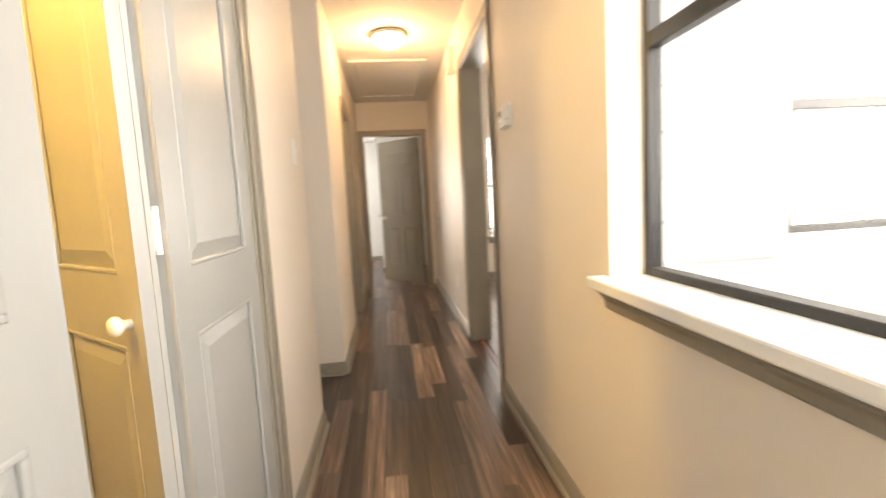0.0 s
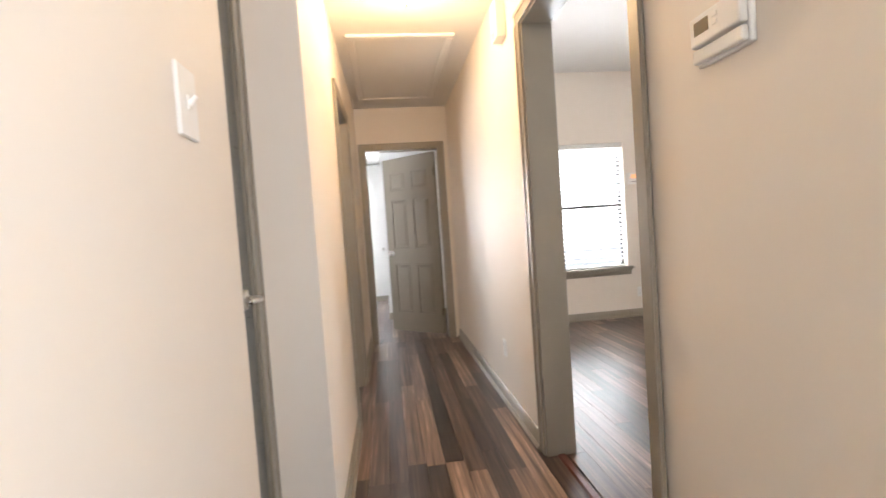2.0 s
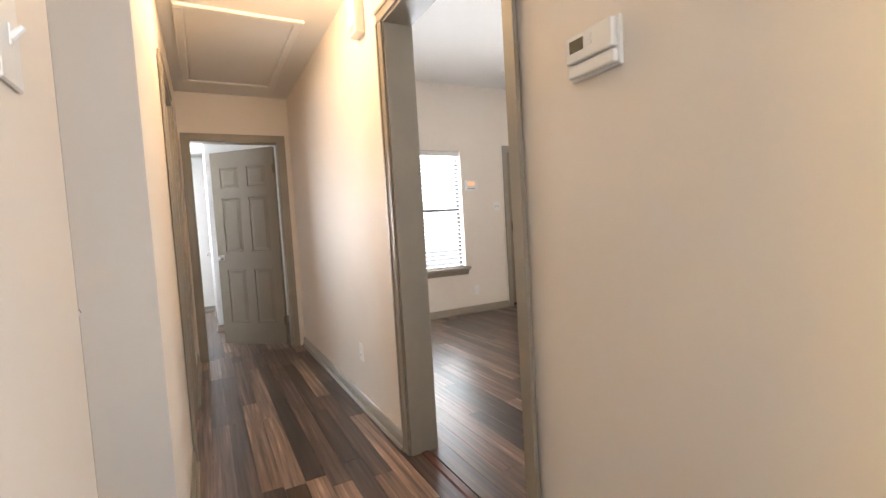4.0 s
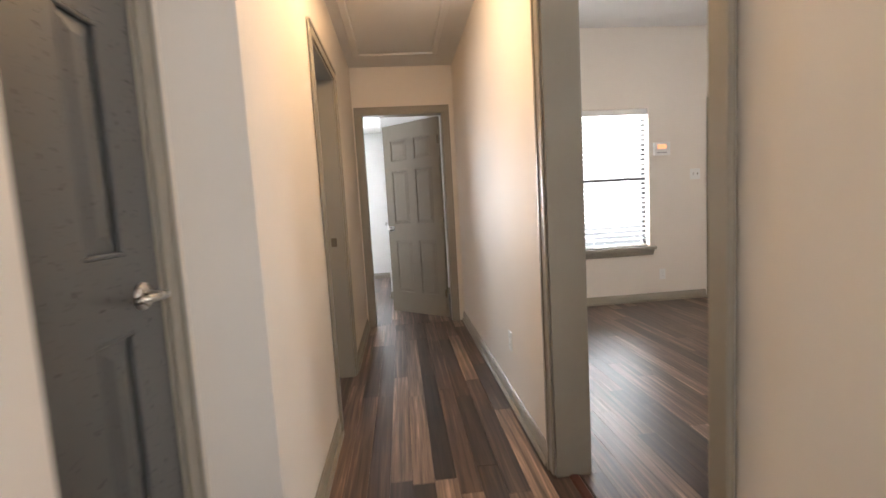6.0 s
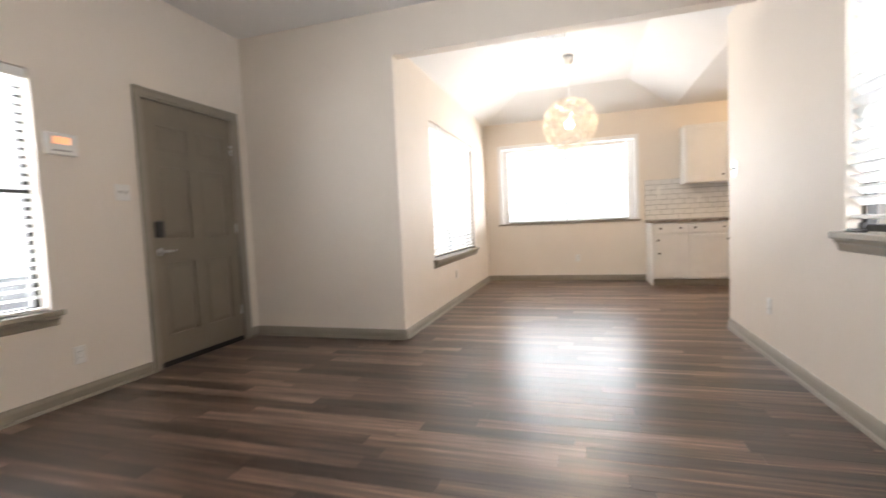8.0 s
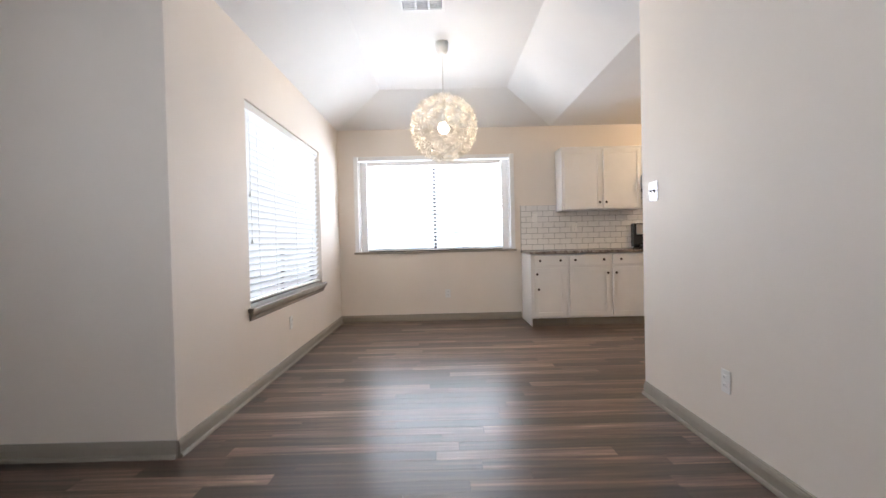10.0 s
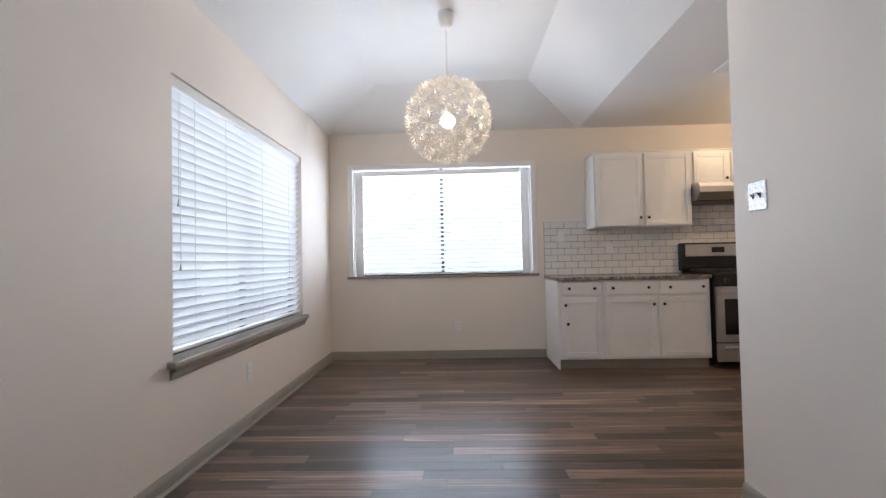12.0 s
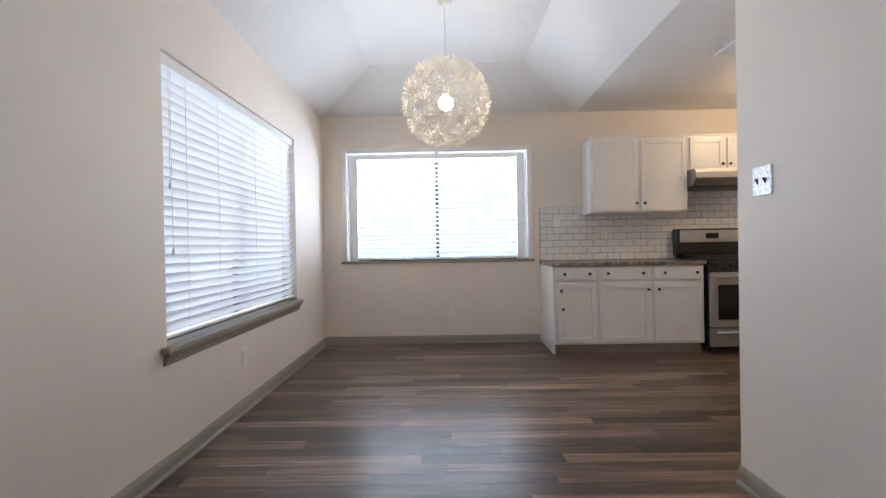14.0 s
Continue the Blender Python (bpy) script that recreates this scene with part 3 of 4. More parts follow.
def blind(m, w, h, depth, tilt, label, gap=0.03, cords=(0.12, 0.5, 0.88), wand=True, drop=1.0):
    """A venetian blind hung in the opening: head rail, slats, ladder cords, bottom rail."""
    t = thing("window_blind", m @ Matrix.Translation((0, depth, 0)), label, "blind", "window blinds")
    a, b = 0.006, w - 0.006
    boxpart("head_rail", t, PLASTIC, a, b, -0.032, 0.024, h - 0.062, h - 0.002, 0.004, "white valance")
    bm = bmesh.new()
    n = 5
    prof = [(0.029 * (2 * i / n - 1), 0.0035 * (1 - (2 * i / n - 1) ** 2)) for i in range(n + 1)]
    outline = prof + [(u, v - 0.0028) for u, v in reversed(prof)]
    prism(bm, outline, Matrix.Identity(4), b - a - 0.008)
    slat_mesh = mesh_of("slat", bm, SLAT)
    z, k = h - 0.09, 0
    rnd = random.Random(int(w * 1000))
    while z > gap + 0.05:
        s = new("slat", slat_mesh)
        s.parent = t
        s.matrix_local = Matrix.Translation((a + 0.004, 0, z)) @ Matrix.Rotation(radians(tilt + rnd.uniform(-2, 2)), 4, "X")
        z -= 0.051
    boxpart("bottom_rail", t, PLASTIC, a + 0.004, b - 0.004, -0.024, 0.024, gap, gap + 0.018, 0.004, "white bottom rail")
    for c in cords:
        bm = bmesh.new()
        for y in (-0.026, 0.026):
            rod(bm, (a + c * (b - a), y, gap + 0.01), (a + c * (b - a), y, h - 0.06), 0.0012, None, 6)
        part("ladder_cord", bm, CORD, t)
    if wand:
        bm = bmesh.new()
        for x, zz in ((0.07, h * 0.56), (0.085, h * 0.33)):
            rod(bm, (x, -0.036, zz), (x, -0.036, h - 0.06), 0.0011, None, 6)
            lathe(bm, [(0.002, 0.04), (0.005, 0.025), (0.008, 0.004), (0.006, 0)][::-1], Matrix.Translation((x, -0.036, zz - 0.035)), 10)
        part("pull_cord", bm, CORD, t, "white pull cords with tassels")
    return t


R90 = Matrix.Rotation(radians(-90), 4, "Z")
m = Matrix.Translation((1.915, LN, 0.60))
window("window_1", m, 1.25, 1.46, 0.085, "dark-framed sash window with a taupe sill in the living room")
blind(m, 1.25, 1.46, 0.045, -22, "white slatted blind lowered in the living room window", 0.01, (0.04, 0.5, 0.96), wand=False)
m = Matrix.Translation((5.90, DN, 0.63))
window("window_2", m, 1.95, 1.50, 0.085, "dark-framed wide window with a taupe sill in the dining room", mullion=True)
blind(m, 1.95, 1.50, 0.045, -56, "white slatted blind lowered over the wide dining room window", 0.03, (0.12, 0.30, 0.58, 0.86))
m = Matrix.Translation((KE, 4.645, 0.95)) @ R90
kw = window("window_3", m, 2.18, 1.295, 0.11, "white-framed bay window in the dining room's end wall", sill=False, mullion=True)
for n, a, b, c, d in (("frame_board", 0.0, 0.06, 0.0, 1.295), ("frame_board", 2.12, 2.18, 0.0, 1.295), ("frame_board", 0.06, 2.12, 1.235, 1.295)):
    boxpart(n, kw, WHITE, a + 0.001, b - 0.001, -0.006, 0.012, c + 0.001, d - 0.001, 0.003)
boxpart("lining", kw, WHITE, 0.0615, 0.075, 0.0125, 0.1095, 0.0, 1.23, 0.001)
boxpart("lining", kw, WHITE, 2.105, 2.1185, 0.0125, 0.1095, 0.0, 1.23, 0.001)
boxpart("sill", kw, TRIM, -0.012, 2.192, -0.022, 0.1095, -0.028, 0.0, 0.004, "thin taupe sill")
blind(m @ Matrix.Translation((0.17, 0, 0.006)), 1.84, 1.225, 0.07, -20, "white slatted blind lowered in the bay window", 0.004, (0.03, 0.5, 0.97), wand=False)
for x0 in (0.0765, 2.0125):
    boxpart("side_panel", kw, WHITE, x0, x0 + 0.091, 0.085, 0.1095, 0.0, 1.23, 0.001)
m = Matrix.Translation((3.93, RS, 0.90)) @ Matrix.Rotation(radians(180), 4, "Z")
window("window_4", m, 1.58, 1.21, 0.07, "dark-framed window with a pale sill beside the dining opening")
blind(m, 1.58, 1.21, 0.036, -42, "white slatted blind lowered over the south living room window", 0.065, (0.09, 0.5, 0.95), wand=False)
t = thing("window_latch", m @ Matrix.Translation((0.10, 0.0, 0.004)), "black plastic window pull lying on the sill", "window latch")
bm = bmesh.new()
box(bm, -0.07, 0.07, -0.014, 0.014, 0.0, 0.016, 0.006, 2)
box(bm, 0.03, 0.06, -0.008, 0.01, 0.0162, 0.045, 0.003)
part("pull", bm, DARKPLASTIC, t)
t = thing("blind_wand", m @ Matrix.Translation((0.065, -0.006, 0)), "thin white tilt wand hanging from the blind", "blind wand")
bm = bmesh.new()
rod(bm, (0, 0, 0.42), (0, 0, 1.118), 0.005, 0.004, 8)
part("rod", bm, PLASTIC, t)
m = Matrix.Translation((HE, 1.25, 0.90)) @ R90
window("window_5", m, 2.0, 1.28, 0.10, "black-framed hall window with a deep white sill", sill_mat=WHITE, lip=0.06, f=0.026, horn=0.03)
# unseen window, added behind the camera to carry the hall fill
m = Matrix.Translation((0.94, -1.6, 0.90)) @ Matrix.Rotation(radians(180), 4, "Z")
window("window_8", m, 0.74, 1.2, 0.06, "unseen sash window added at the hall's south end")
m = Matrix.Translation((-1.24, 9.50, 0.66))
window("window_6", m, 1.11, 1.39, 0.07, "sash window in the bedroom's end wall")
blind(m, 1.11, 1.39, 0.036, -22, "white slatted blind lowered in the bedroom window", 0.01, (0.06, 0.5, 0.94), wand=False)
# bathroom window is out of sight, added as a way in for the fill
m = Matrix.Translation((-1.80, 4.5, 1.0)) @ Matrix.Rotation(radians(90), 4, "Z")
window("window_7", m, 1.0, 1.0, 0.07, "unseen small window added to light the bathroom", sill=False)

# ---- wall fittings ----
def plate(name, m, w, h, label, category, kind="outlet", rockers=1):
    """A cover plate on a wall: m's x along the wall, y into it."""
    t = thing(name, m, label, category)
    boxpart("cover_plate", t, PLASTIC, -w / 2, w / 2, -0.006, 0.0, -h / 2, h / 2, 0.003)
    if kind == "outlet":
        for z in (-0.02, 0.02):
            bm = bmesh.new()
            box(bm, -0.016, 0.016, -0.009, -0.0062, z - 0.014, z + 0.014, 0.002)
            s = part("socket", bm, PLASTIC, t)
            for x in (-0.006, 0.006):
                boxpart("slot", s, DARKPLASTIC, x - 0.0012, x + 0.0012, -0.0095, -0.0088, z - 0.003, z + 0.006)
    else:
        for i in range(rockers):
            x = (i - (rockers - 1) / 2) * 0.046
            bm = bmesh.new()
            box(bm, x - 0.005, x + 0.005, -0.0085, -0.0062, -0.012, 0.012, 0.001)
            rod(bm, (x, -0.007, -0.003), (x, -0.019, 0.010), 0.0045, 0.0035, 8)
            part("toggle", bm, PLASTIC if rockers == 1 else NICKEL, t)
    return t


EAST = Matrix.Rotation(radians(-90), 4, "Z")     # wall on the east: y into it
WEST = Matrix.Rotation(radians(90), 4, "Z")
NORTH = Matrix.Identity(4)
SOUTH = Matrix.Rotation(radians(180), 4, "Z")
at = Matrix.Translation
plate("light_switch", at((0.068, 2.19, 1.40)) @ WEST, 0.07, 0.115, "white toggle light switch on the hall wall", "light switch", "switch")
plate("wall_outlet", at((HE, 4.31, 0.37)) @ EAST, 0.07, 0.115, "white wall outlet near the hall floor", "outlet")
plate("wall_outlet", at((3.30, LN, 0.29)) @ NORTH, 0.07, 0.115, "white wall outlet under the alarm panel", "outlet")
plate("light_switch", at((3.68, LN, 1.35)) @ NORTH, 0.115, 0.115, "white double light switch beside the front door", "light switch", "switch", 2)
plate("wall_outlet", at((4.85, RS, 0.36)) @ SOUTH, 0.07, 0.115, "white wall outlet in the living room", "outlet")
sp = plate("light_switch", at((5.565, RS, 1.365)) @ SOUTH, 0.115, 0.125, "silver-patterned double light switch by the kitchen", "light switch", "switch", 2)
plate("wall_outlet", at((6.74, DN, 0.375)) @ NORTH, 0.07, 0.115, "white wall outlet under the dining window", "outlet")
plate("wall_outlet", at((KE, 3.40, 0.365)) @ EAST, 0.07, 0.115, "white wall outlet under the bay window", "outlet")

mat, nt, b = nodes_of("silver_patterned_plate")
vo = node(nt, "ShaderNodeTexVoronoi", Scale=90.0)
geo = nt.nodes.new("ShaderNodeNewGeometry")
nt.links.new(geo.outputs["Position"], vo.inputs["Vector"])
rp = ramp_of(nt, vo.outputs["Distance"], [(0.25, (0.80, 0.79, 0.78)), (0.45, (0.62, 0.61, 0.60)), (0.6, (0.50, 0.49, 0.49))])
nt.links.new(rp.outputs[0], b.inputs["Base Color"])
b.inputs["Roughness"].default_value, b.inputs["Metallic"].default_value = 0.3, 0.3
for ob in sp.children:
    if ob.name.startswith("cover_plate"):
        ob.data.materials[0] = mat
    else:
        ob.data.materials[0] = KNOB

t = thing("thermostat", at((HE, 2.28, 1.54)) @ EAST, "white thermostat with a small grey display on the hall wall", "thermostat")
bm = bmesh.new()
box(bm, -0.075, 0.075, -0.012, 0, -0.055, 0.055, 0.004, 2)
part("back_plate", bm, PLASTIC, t)
bm = bmesh.new()
box(bm, -0.070, 0.070, -0.032, -0.0121, -0.016, 0.048, 0.005, 2)
part("body", bm, PLASTIC, t)
bm = bmesh.new()
box(bm, -0.070, 0.070, -0.028, -0.0121, -0.050, -0.020, 0.005, 2)
part("flap", bm, PLASTIC, t)
boxpart("display", t, SCREEN, -0.055, -0.012, -0.0328, -0.0318, 0.006, 0.034, 0, "grey liquid crystal display")
for i in range(2):
    boxpart("button", t, PLASTIC, 0.0, 0.014, -0.0345, -0.0318, 0.008 + i * 0.015, 0.018 + i * 0.015, 0.001)

t = thing("door_chime", at((HE, 3.90, 2.30)) @ EAST, "white plastic door chime box high on the hall wall", "door chime")
bm = bmesh.new()
box(bm, -0.06, 0.06, -0.055, 0, -0.10, 0.10, 0.006, 2)
part("cover", bm, PLASTIC, t)
for i in range(3):
    boxpart("grille_slot", t, DARKPLASTIC, -0.04, 0.04, -0.0558, -0.0548, -0.085 + i * 0.012, -0.081 + i * 0.012)

t = thing("alarm_panel", at((3.30, LN, 1.63)) @ NORTH, "white alarm keypad with a glowing amber display", "alarm panel")
bm = bmesh.new()
box(bm, -0.09, 0.09, -0.028, 0, -0.068, 0.068, 0.006, 2)
part("body", bm, PLASTIC, t)
boxpart("display", t, AMBER, -0.055, 0.045, -0.0292, -0.0278, 0.0, 0.045, 0, "amber lit display")
boxpart("label_bar", t, surface("grey_print", (0.35, 0.33, 0.32), 0.6), -0.06, 0.05, -0.0288, -0.0278, -0.045, -0.035)

t = thing("smoke_detector", at((3.51, 5.82, LC)), "round white smoke detector on the living room ceiling", "smoke detector")
bm = bmesh.new()
lathe(bm, [(0.045, -0.038), (0.062, -0.030), (0.066, -0.012), (0.066, 0.0)], Matrix.Identity(4), 24)
part("cover", bm, PLASTIC, t, "", True)

# attic hatch in the hall ceiling
t = thing("attic_hatch", at((0, 0, HC)), "cream painted attic hatch with a moulded frame in the hall ceiling", "attic hatch")
hx0, hx1, hy0, hy1, hf = 0.19, 0.925, 4.50, 5.95, 0.055
for a, b, c, d in ((hx0, hx1, hy0, hy0 + hf), (hx0, hx1, hy1 - hf, hy1), (hx0, hx0 + hf, hy0 + hf, hy1 - hf), (hx1 - hf, hx1, hy0 + hf, hy1 - hf)):
    bm = bmesh.new()
    box(bm, a, b, c, d, -0.020, 0, 0.006)
    part("frame", bm, CEIL, t)
boxpart("panel", t, CEIL, hx0 + hf + 0.006, hx1 - hf - 0.006, hy0 + hf + 0.006, hy1 - hf - 0.006, -0.008, 0.0, 0.002)

# flush lamp in the hall
t = thing("ceiling_light", at((0.565, 3.87, HC)), "flush opal glass ceiling light with a metal rim, lit", "ceiling light")
bm = bmesh.new()
lathe(bm, [(0.13, -0.028), (0.155, -0.024), (0.158, -0.012), (0.145, 0.0)], Matrix.Identity(4), 32)
part("rim", bm, NICKEL, t, "satin metal rim", True)
bm = bmesh.new()
lathe(bm, [(0.012, -0.115), (0.05, -0.108), (0.09, -0.088), (0.117, -0.058), (0.128, -0.0285)], Matrix.Identity(4), 32)
g = part("shade", bm, OPAL, t, "lit opal glass bowl", True)
g.visible_shadow = False
bm = bmesh.new()
lathe(bm, [(0.004, -0.135), (0.010, -0.130), (0.008, -0.118), (0.011, -0.1152)], Matrix.Identity(4), 12)
part("finial", bm, NICKEL, t, "", True)

# closet: shelf, rod and a pull cord
t = thing("closet_shelf", at((0, 0, 1.72)), "white closet shelf with a hanging rod below", "shelf")
boxpart("board", t, WHITE, -0.815, -0.45, -0.095, 1.595, 0.0, 0.018, 0.002)
boxpart("cleat", t, WHITE, -0.8195, -0.80, -0.095, 1.595, -0.07, -0.001, 0.001)
bm = bmesh.new()
rod(bm, (-0.5, -0.099, -0.06), (-0.5, 1.599, -0.06), 0.016)
part("rod", bm, WHITE, t)
t = thing("electric_cord", at((-0.70, 0.2, 0)), "white cord sagging across the closet", "cord")
bm = bmesh.new()
prev = None
for i in range(13):
    u = i / 12
    p = (-0.02, 0.2 + u * 1.15, 1.02 + 0.28 * (u - 0.35) ** 2 - 0.02)
    if prev:
        rod(bm, prev, p, 0.004, None, 8)
    prev = p
part("cable", bm, CORD, t)

# threshold strip in the living room opening
t = thing("threshold_strip", at((HE + 0.07, 2.635, 0.001)), "reddish brown wooden threshold strip in the opening", "threshold")
bm = bmesh.new()
prism(bm, [(-0.022, 0), (0.022, 0), (0.014, 0.008), (-0.014, 0.008)], Matrix.Rotation(radians(90), 4, "Z"), 0.934)
part("strip", bm, surface("red_brown_wood", (0.10, 0.035, 0.022), 0.35), t)

# ---- dining: pendant and vent ----
t = thing("pendant_lamp", at((6.77, 3.43, 2.10)), "globe pendant lamp of white paper flowers, lit from within", "pendant lamp")
bm = bmesh.new()
lathe(bm, [(0.022, -0.11), (0.045, -0.095), (0.056, -0.05), (0.058, 0.0)], at((0, 0, DC - 2.10)), 24)
part("canopy", bm, PLASTIC, t, "white ceiling cup", True)
bm = bmesh.new()
rod(bm, (0, 0, 0.05), (0, 0, DC - 2.10 - 0.10), 0.0035, None, 8)
part("cord", bm, CORD, t)
bm = bmesh.new()
rod(bm, (0, 0, 0.055), (0, 0, 0.12), 0.022, 0.018, 16)
part("socket", bm, PLASTIC, t)
bm = bmesh.new()
bmesh.ops.create_uvsphere(bm, u_segments=16, v_segments=10, radius=0.05)
g = part("bulb", bm, BULB, t, "glowing bulb", True)
g.visible_shadow = False


def flower_mesh(seed):
    """A paper daisy opening along +z: a stem, a small hub, a wide ring of flat petals and a few upright ones."""
    rnd = random.Random(seed)
    bm = bmesh.new()
    bmesh.ops.create_icosphere(bm, subdivisions=1, radius=0.010)
    rod(bm, (0, 0, -0.055), (0, 0, 0), 0.0022, None, 6)
    for count, rise, length in ((12, 0.30, 0.062), (6, 0.95, 0.046)):
        for i in range(count):
            a = (i + rnd.uniform(-0.15, 0.15)) * 2 * math.pi / count
            c = rise + rnd.uniform(-0.12, 0.12)
            d = Vector((math.cos(a), math.sin(a), c)).normalized()
            side = Vector((-math.sin(a), math.cos(a), 0))
            up = d.cross(side)
            ln = length * rnd.uniform(0.85, 1.12)
            rings = []
            for u, w in ((0.0, 0.0016), (0.6, 0.0036), (1.0, 0.0052)):
                rings.append([bm.verts.new(d * ln * u + side * w * x + up * 0.0007 * y) for x, y in ((-1, -1), (1, -1), (1, 1), (-1, 1))])
            for lo, hi in zip(rings, rings[1:]):
                for j in range(4):
                    bm.faces.new((lo[j], lo[(j + 1) % 4], hi[(j + 1) % 4], hi[j]))
            bm.faces.new(rings[-1])
    return mesh_of("flower", bm, PAPER)


flowers = [flower_mesh(s) for s in range(4)]
N_FLOWER = 68
for i in range(N_FLOWER):
    z = 1 - 2 * (i + 0.5) / N_FLOWER
    a = i * 2.39996
    r = math.sqrt(1 - z * z)
    d = Vector((r * math.cos(a), r * math.sin(a), z))
    ob = new("flower", flowers[i % 4])
    ob.parent = t
    ob.matrix_local = Matrix.Translation(d * 0.276) @ d.to_track_quat("Z", "Y").to_matrix().to_4x4() @ Matrix.Rotation(i * 1.7, 4, "Z")
bm = bmesh.new()
bmesh.ops.create_icosphere(bm, subdivisions=2, radius=0.228)
bmesh.ops.wireframe(bm, faces=bm.faces, thickness=0.003, use_replace=True)
part("wire_globe", bm, NICKEL, t, "thin metal wire globe")

t = thing("ceiling_vent", at((6.10, 3.58, DC)), "white metal ceiling vent with three louvre groups", "ceiling vent")
for a, b, c, d in ((-0.09, 0.09, -0.17, -0.15), (-0.09, 0.09, 0.15, 0.17), (-0.09, -0.065, -0.15, 0.15), (0.065, 0.09, -0.15, 0.15), (-0.065, 0.065, -0.055, -0.045), (-0.065, 0.065, 0.045, 0.055)):
    boxpart("frame", t, PLASTIC, a, b, c, d, -0.012, 0, 0.002)
boxpart("backing", t, DARKPLASTIC, -0.066, 0.066, -0.149, 0.149, -0.003, 0)
for g in range(3):
    for i in range(5):
        y = -0.10 + g * 0.1
        x = -0.05 + i * 0.025
        boxpart("louvre", t, PLASTIC, x - 0.003, x + 0.003, y - 0.043, y + 0.043, -0.011, -0.0035)
t = thing("ceiling_vent", at((7.16, 1.20, KC)), "white metal vent on the kitchen ceiling", "ceiling vent")
boxpart("frame", t, PLASTIC, -0.15, 0.15, -0.08, 0.08, -0.012, 0.03, 0.002)
for i in range(6):
    boxpart("louvre", t, PLASTIC, -0.13, 0.13, -0.065 + i * 0.024, -0.055 + i * 0.024, -0.018, -0.0125)

# ---- kitchen ----
CF = 8.18    # cabinet fronts


def shaker(parent, y0, y1, z0, z1, x, rail=0.055, name="door", knob=None, flat=False):
    """A framed door or drawer front standing on the plane x, facing -x. Knob positions are (y, z) pairs."""
    t = 0.019
    bm = bmesh.new()
    if flat:
        box(bm, x - t, x, y0, y1, z0, z1, 0.005, 2)
    else:
        box(bm, x - t, x, y0, y0 + rail, z0, z1, 0.002)
        box(bm, x - t, x, y1 - rail, y1, z0, z1, 0.002)
        box(bm, x - t, x, y0 + rail, y1 - rail, z0, z0 + rail, 0.002)
        box(bm, x - t, x, y0 + rail, y1 - rail, z1 - rail, z1, 0.002)
        box(bm, x - 0.010, x - 0.002, y0 + rail - 0.003, y1 - rail + 0.003, z0 + rail - 0.003, z1 - rail + 0.003)
    d = part(name, bm, CABINET, parent)
    for ky, kz in knob or ():
        bm = bmesh.new()
        m = Matrix.Translation((x - t, ky, kz)) @ Matrix.Rotation(radians(-90), 4, "Y")
        lathe(bm, [(0.007, 0), (0.006, 0.012), (0.014, 0.018), (0.0155, 0.024), (0.011, 0.030), (0.002, 0.031)], m, 14)
        part("knob", bm, KNOB, d, "dark bronze knob", True)
    return d


def base_unit(y0, y1, fronts, label):
    t = thing("base_cabinet", Matrix.Identity(4), label, "cabinet", "base cabinets")
    boxpart("body", t, CABINET, CF, KE - 0.004, y0, y1, 0.10, 0.885, 0.002)
    boxpart("toe_kick", t, TRIM, CF + 0.055, KE - 0.004, y0 + 0.004, y1 - 0.002, 0.002, 0.0995, 0, "dark recessed toe kick")
    for name, a, b, c, d, knobs in fronts:
        shaker(t, a, b, c, d, CF - 0.0005, 0.05, name, knobs, flat=(name == "drawer"))
    return t


u = base_unit(1.942, 2.375, [("drawer", 1.962, 2.348, 0.745, 0.872, ((2.28, 0.81), (2.03, 0.81))), ("door", 1.962, 2.348, 0.125, 0.715, ((2.318, 0.645), (2.30, 0.46)))], "white painted base cabinet with one drawer and door")
boxpart("end_panel", u, CABINET, CF - 0.002, KE - 0.004, 2.3755, 2.388, 0.002, 0.887, 0.001)
base_unit(0.888, 1.941, [("drawer", 1.420, 1.918, 0.745, 0.872, ((1.85, 0.81), (1.50, 0.81))), ("drawer", 0.900, 1.385, 0.745, 0.872, ((1.29, 0.81), (0.97, 0.81))), ("door", 1.420, 1.918, 0.125, 0.715, ((1.452, 0.645),)), ("door", 0.900, 1.385, 0.125, 0.715, ((1.35, 0.645),))], "white painted base cabinet with two drawers and doors")
t = thing("worktop", Matrix.Identity(4), "speckled dark brown granite worktop on the base cabinets", "worktop")
bm = bmesh.new()
box(bm, CF - 0.035, KE - 0.004, 0.880, 2.400, 0.888, 0.923, 0.006, 2)
part("slab", bm, GRANITE, t)


def wall_unit(y0, y1, z0, z1, split, knobs, label):
    t = thing("wall_cabinet", Matrix.Translation((0, 0, 0.03)), label, "cabinet", "wall cabinets")
    boxpart("body", t, CABINET, 8.485, KE - 0.004, y0, y1, z0, z1, 0.002)
    ys = [(split + 0.003, y1 - 0.025), (y0 + 0.008, split - 0.030)] if split else [(y0 + 0.02, y1 - 0.02)]
    for (a, b), k in zip(ys, knobs):
        shaker(t, a, b, z0 + 0.015, z1 - 0.025, 8.4845, 0.048, "door", (k,))
    bm = bmesh.new()
    box(bm, 8.478, KE - 0.004, y0, y1 + 0.006, z1 + 0.0005, z1 + 0.016, 0.003)
    part("top_moulding", bm, CABINET, t)
    return t


wall_unit(0.882, 1.905, 1.405, 2.205, 1.40, ((1.43, 1.50), (1.345, 1.50)), "white painted double-door wall cabinet over the worktop")
wall_unit(0.105, 0.878, 1.840, 2.205, 0.49, ((0.52, 1.90), (0.44, 1.90)), "short white wall cabinet above the range hood")

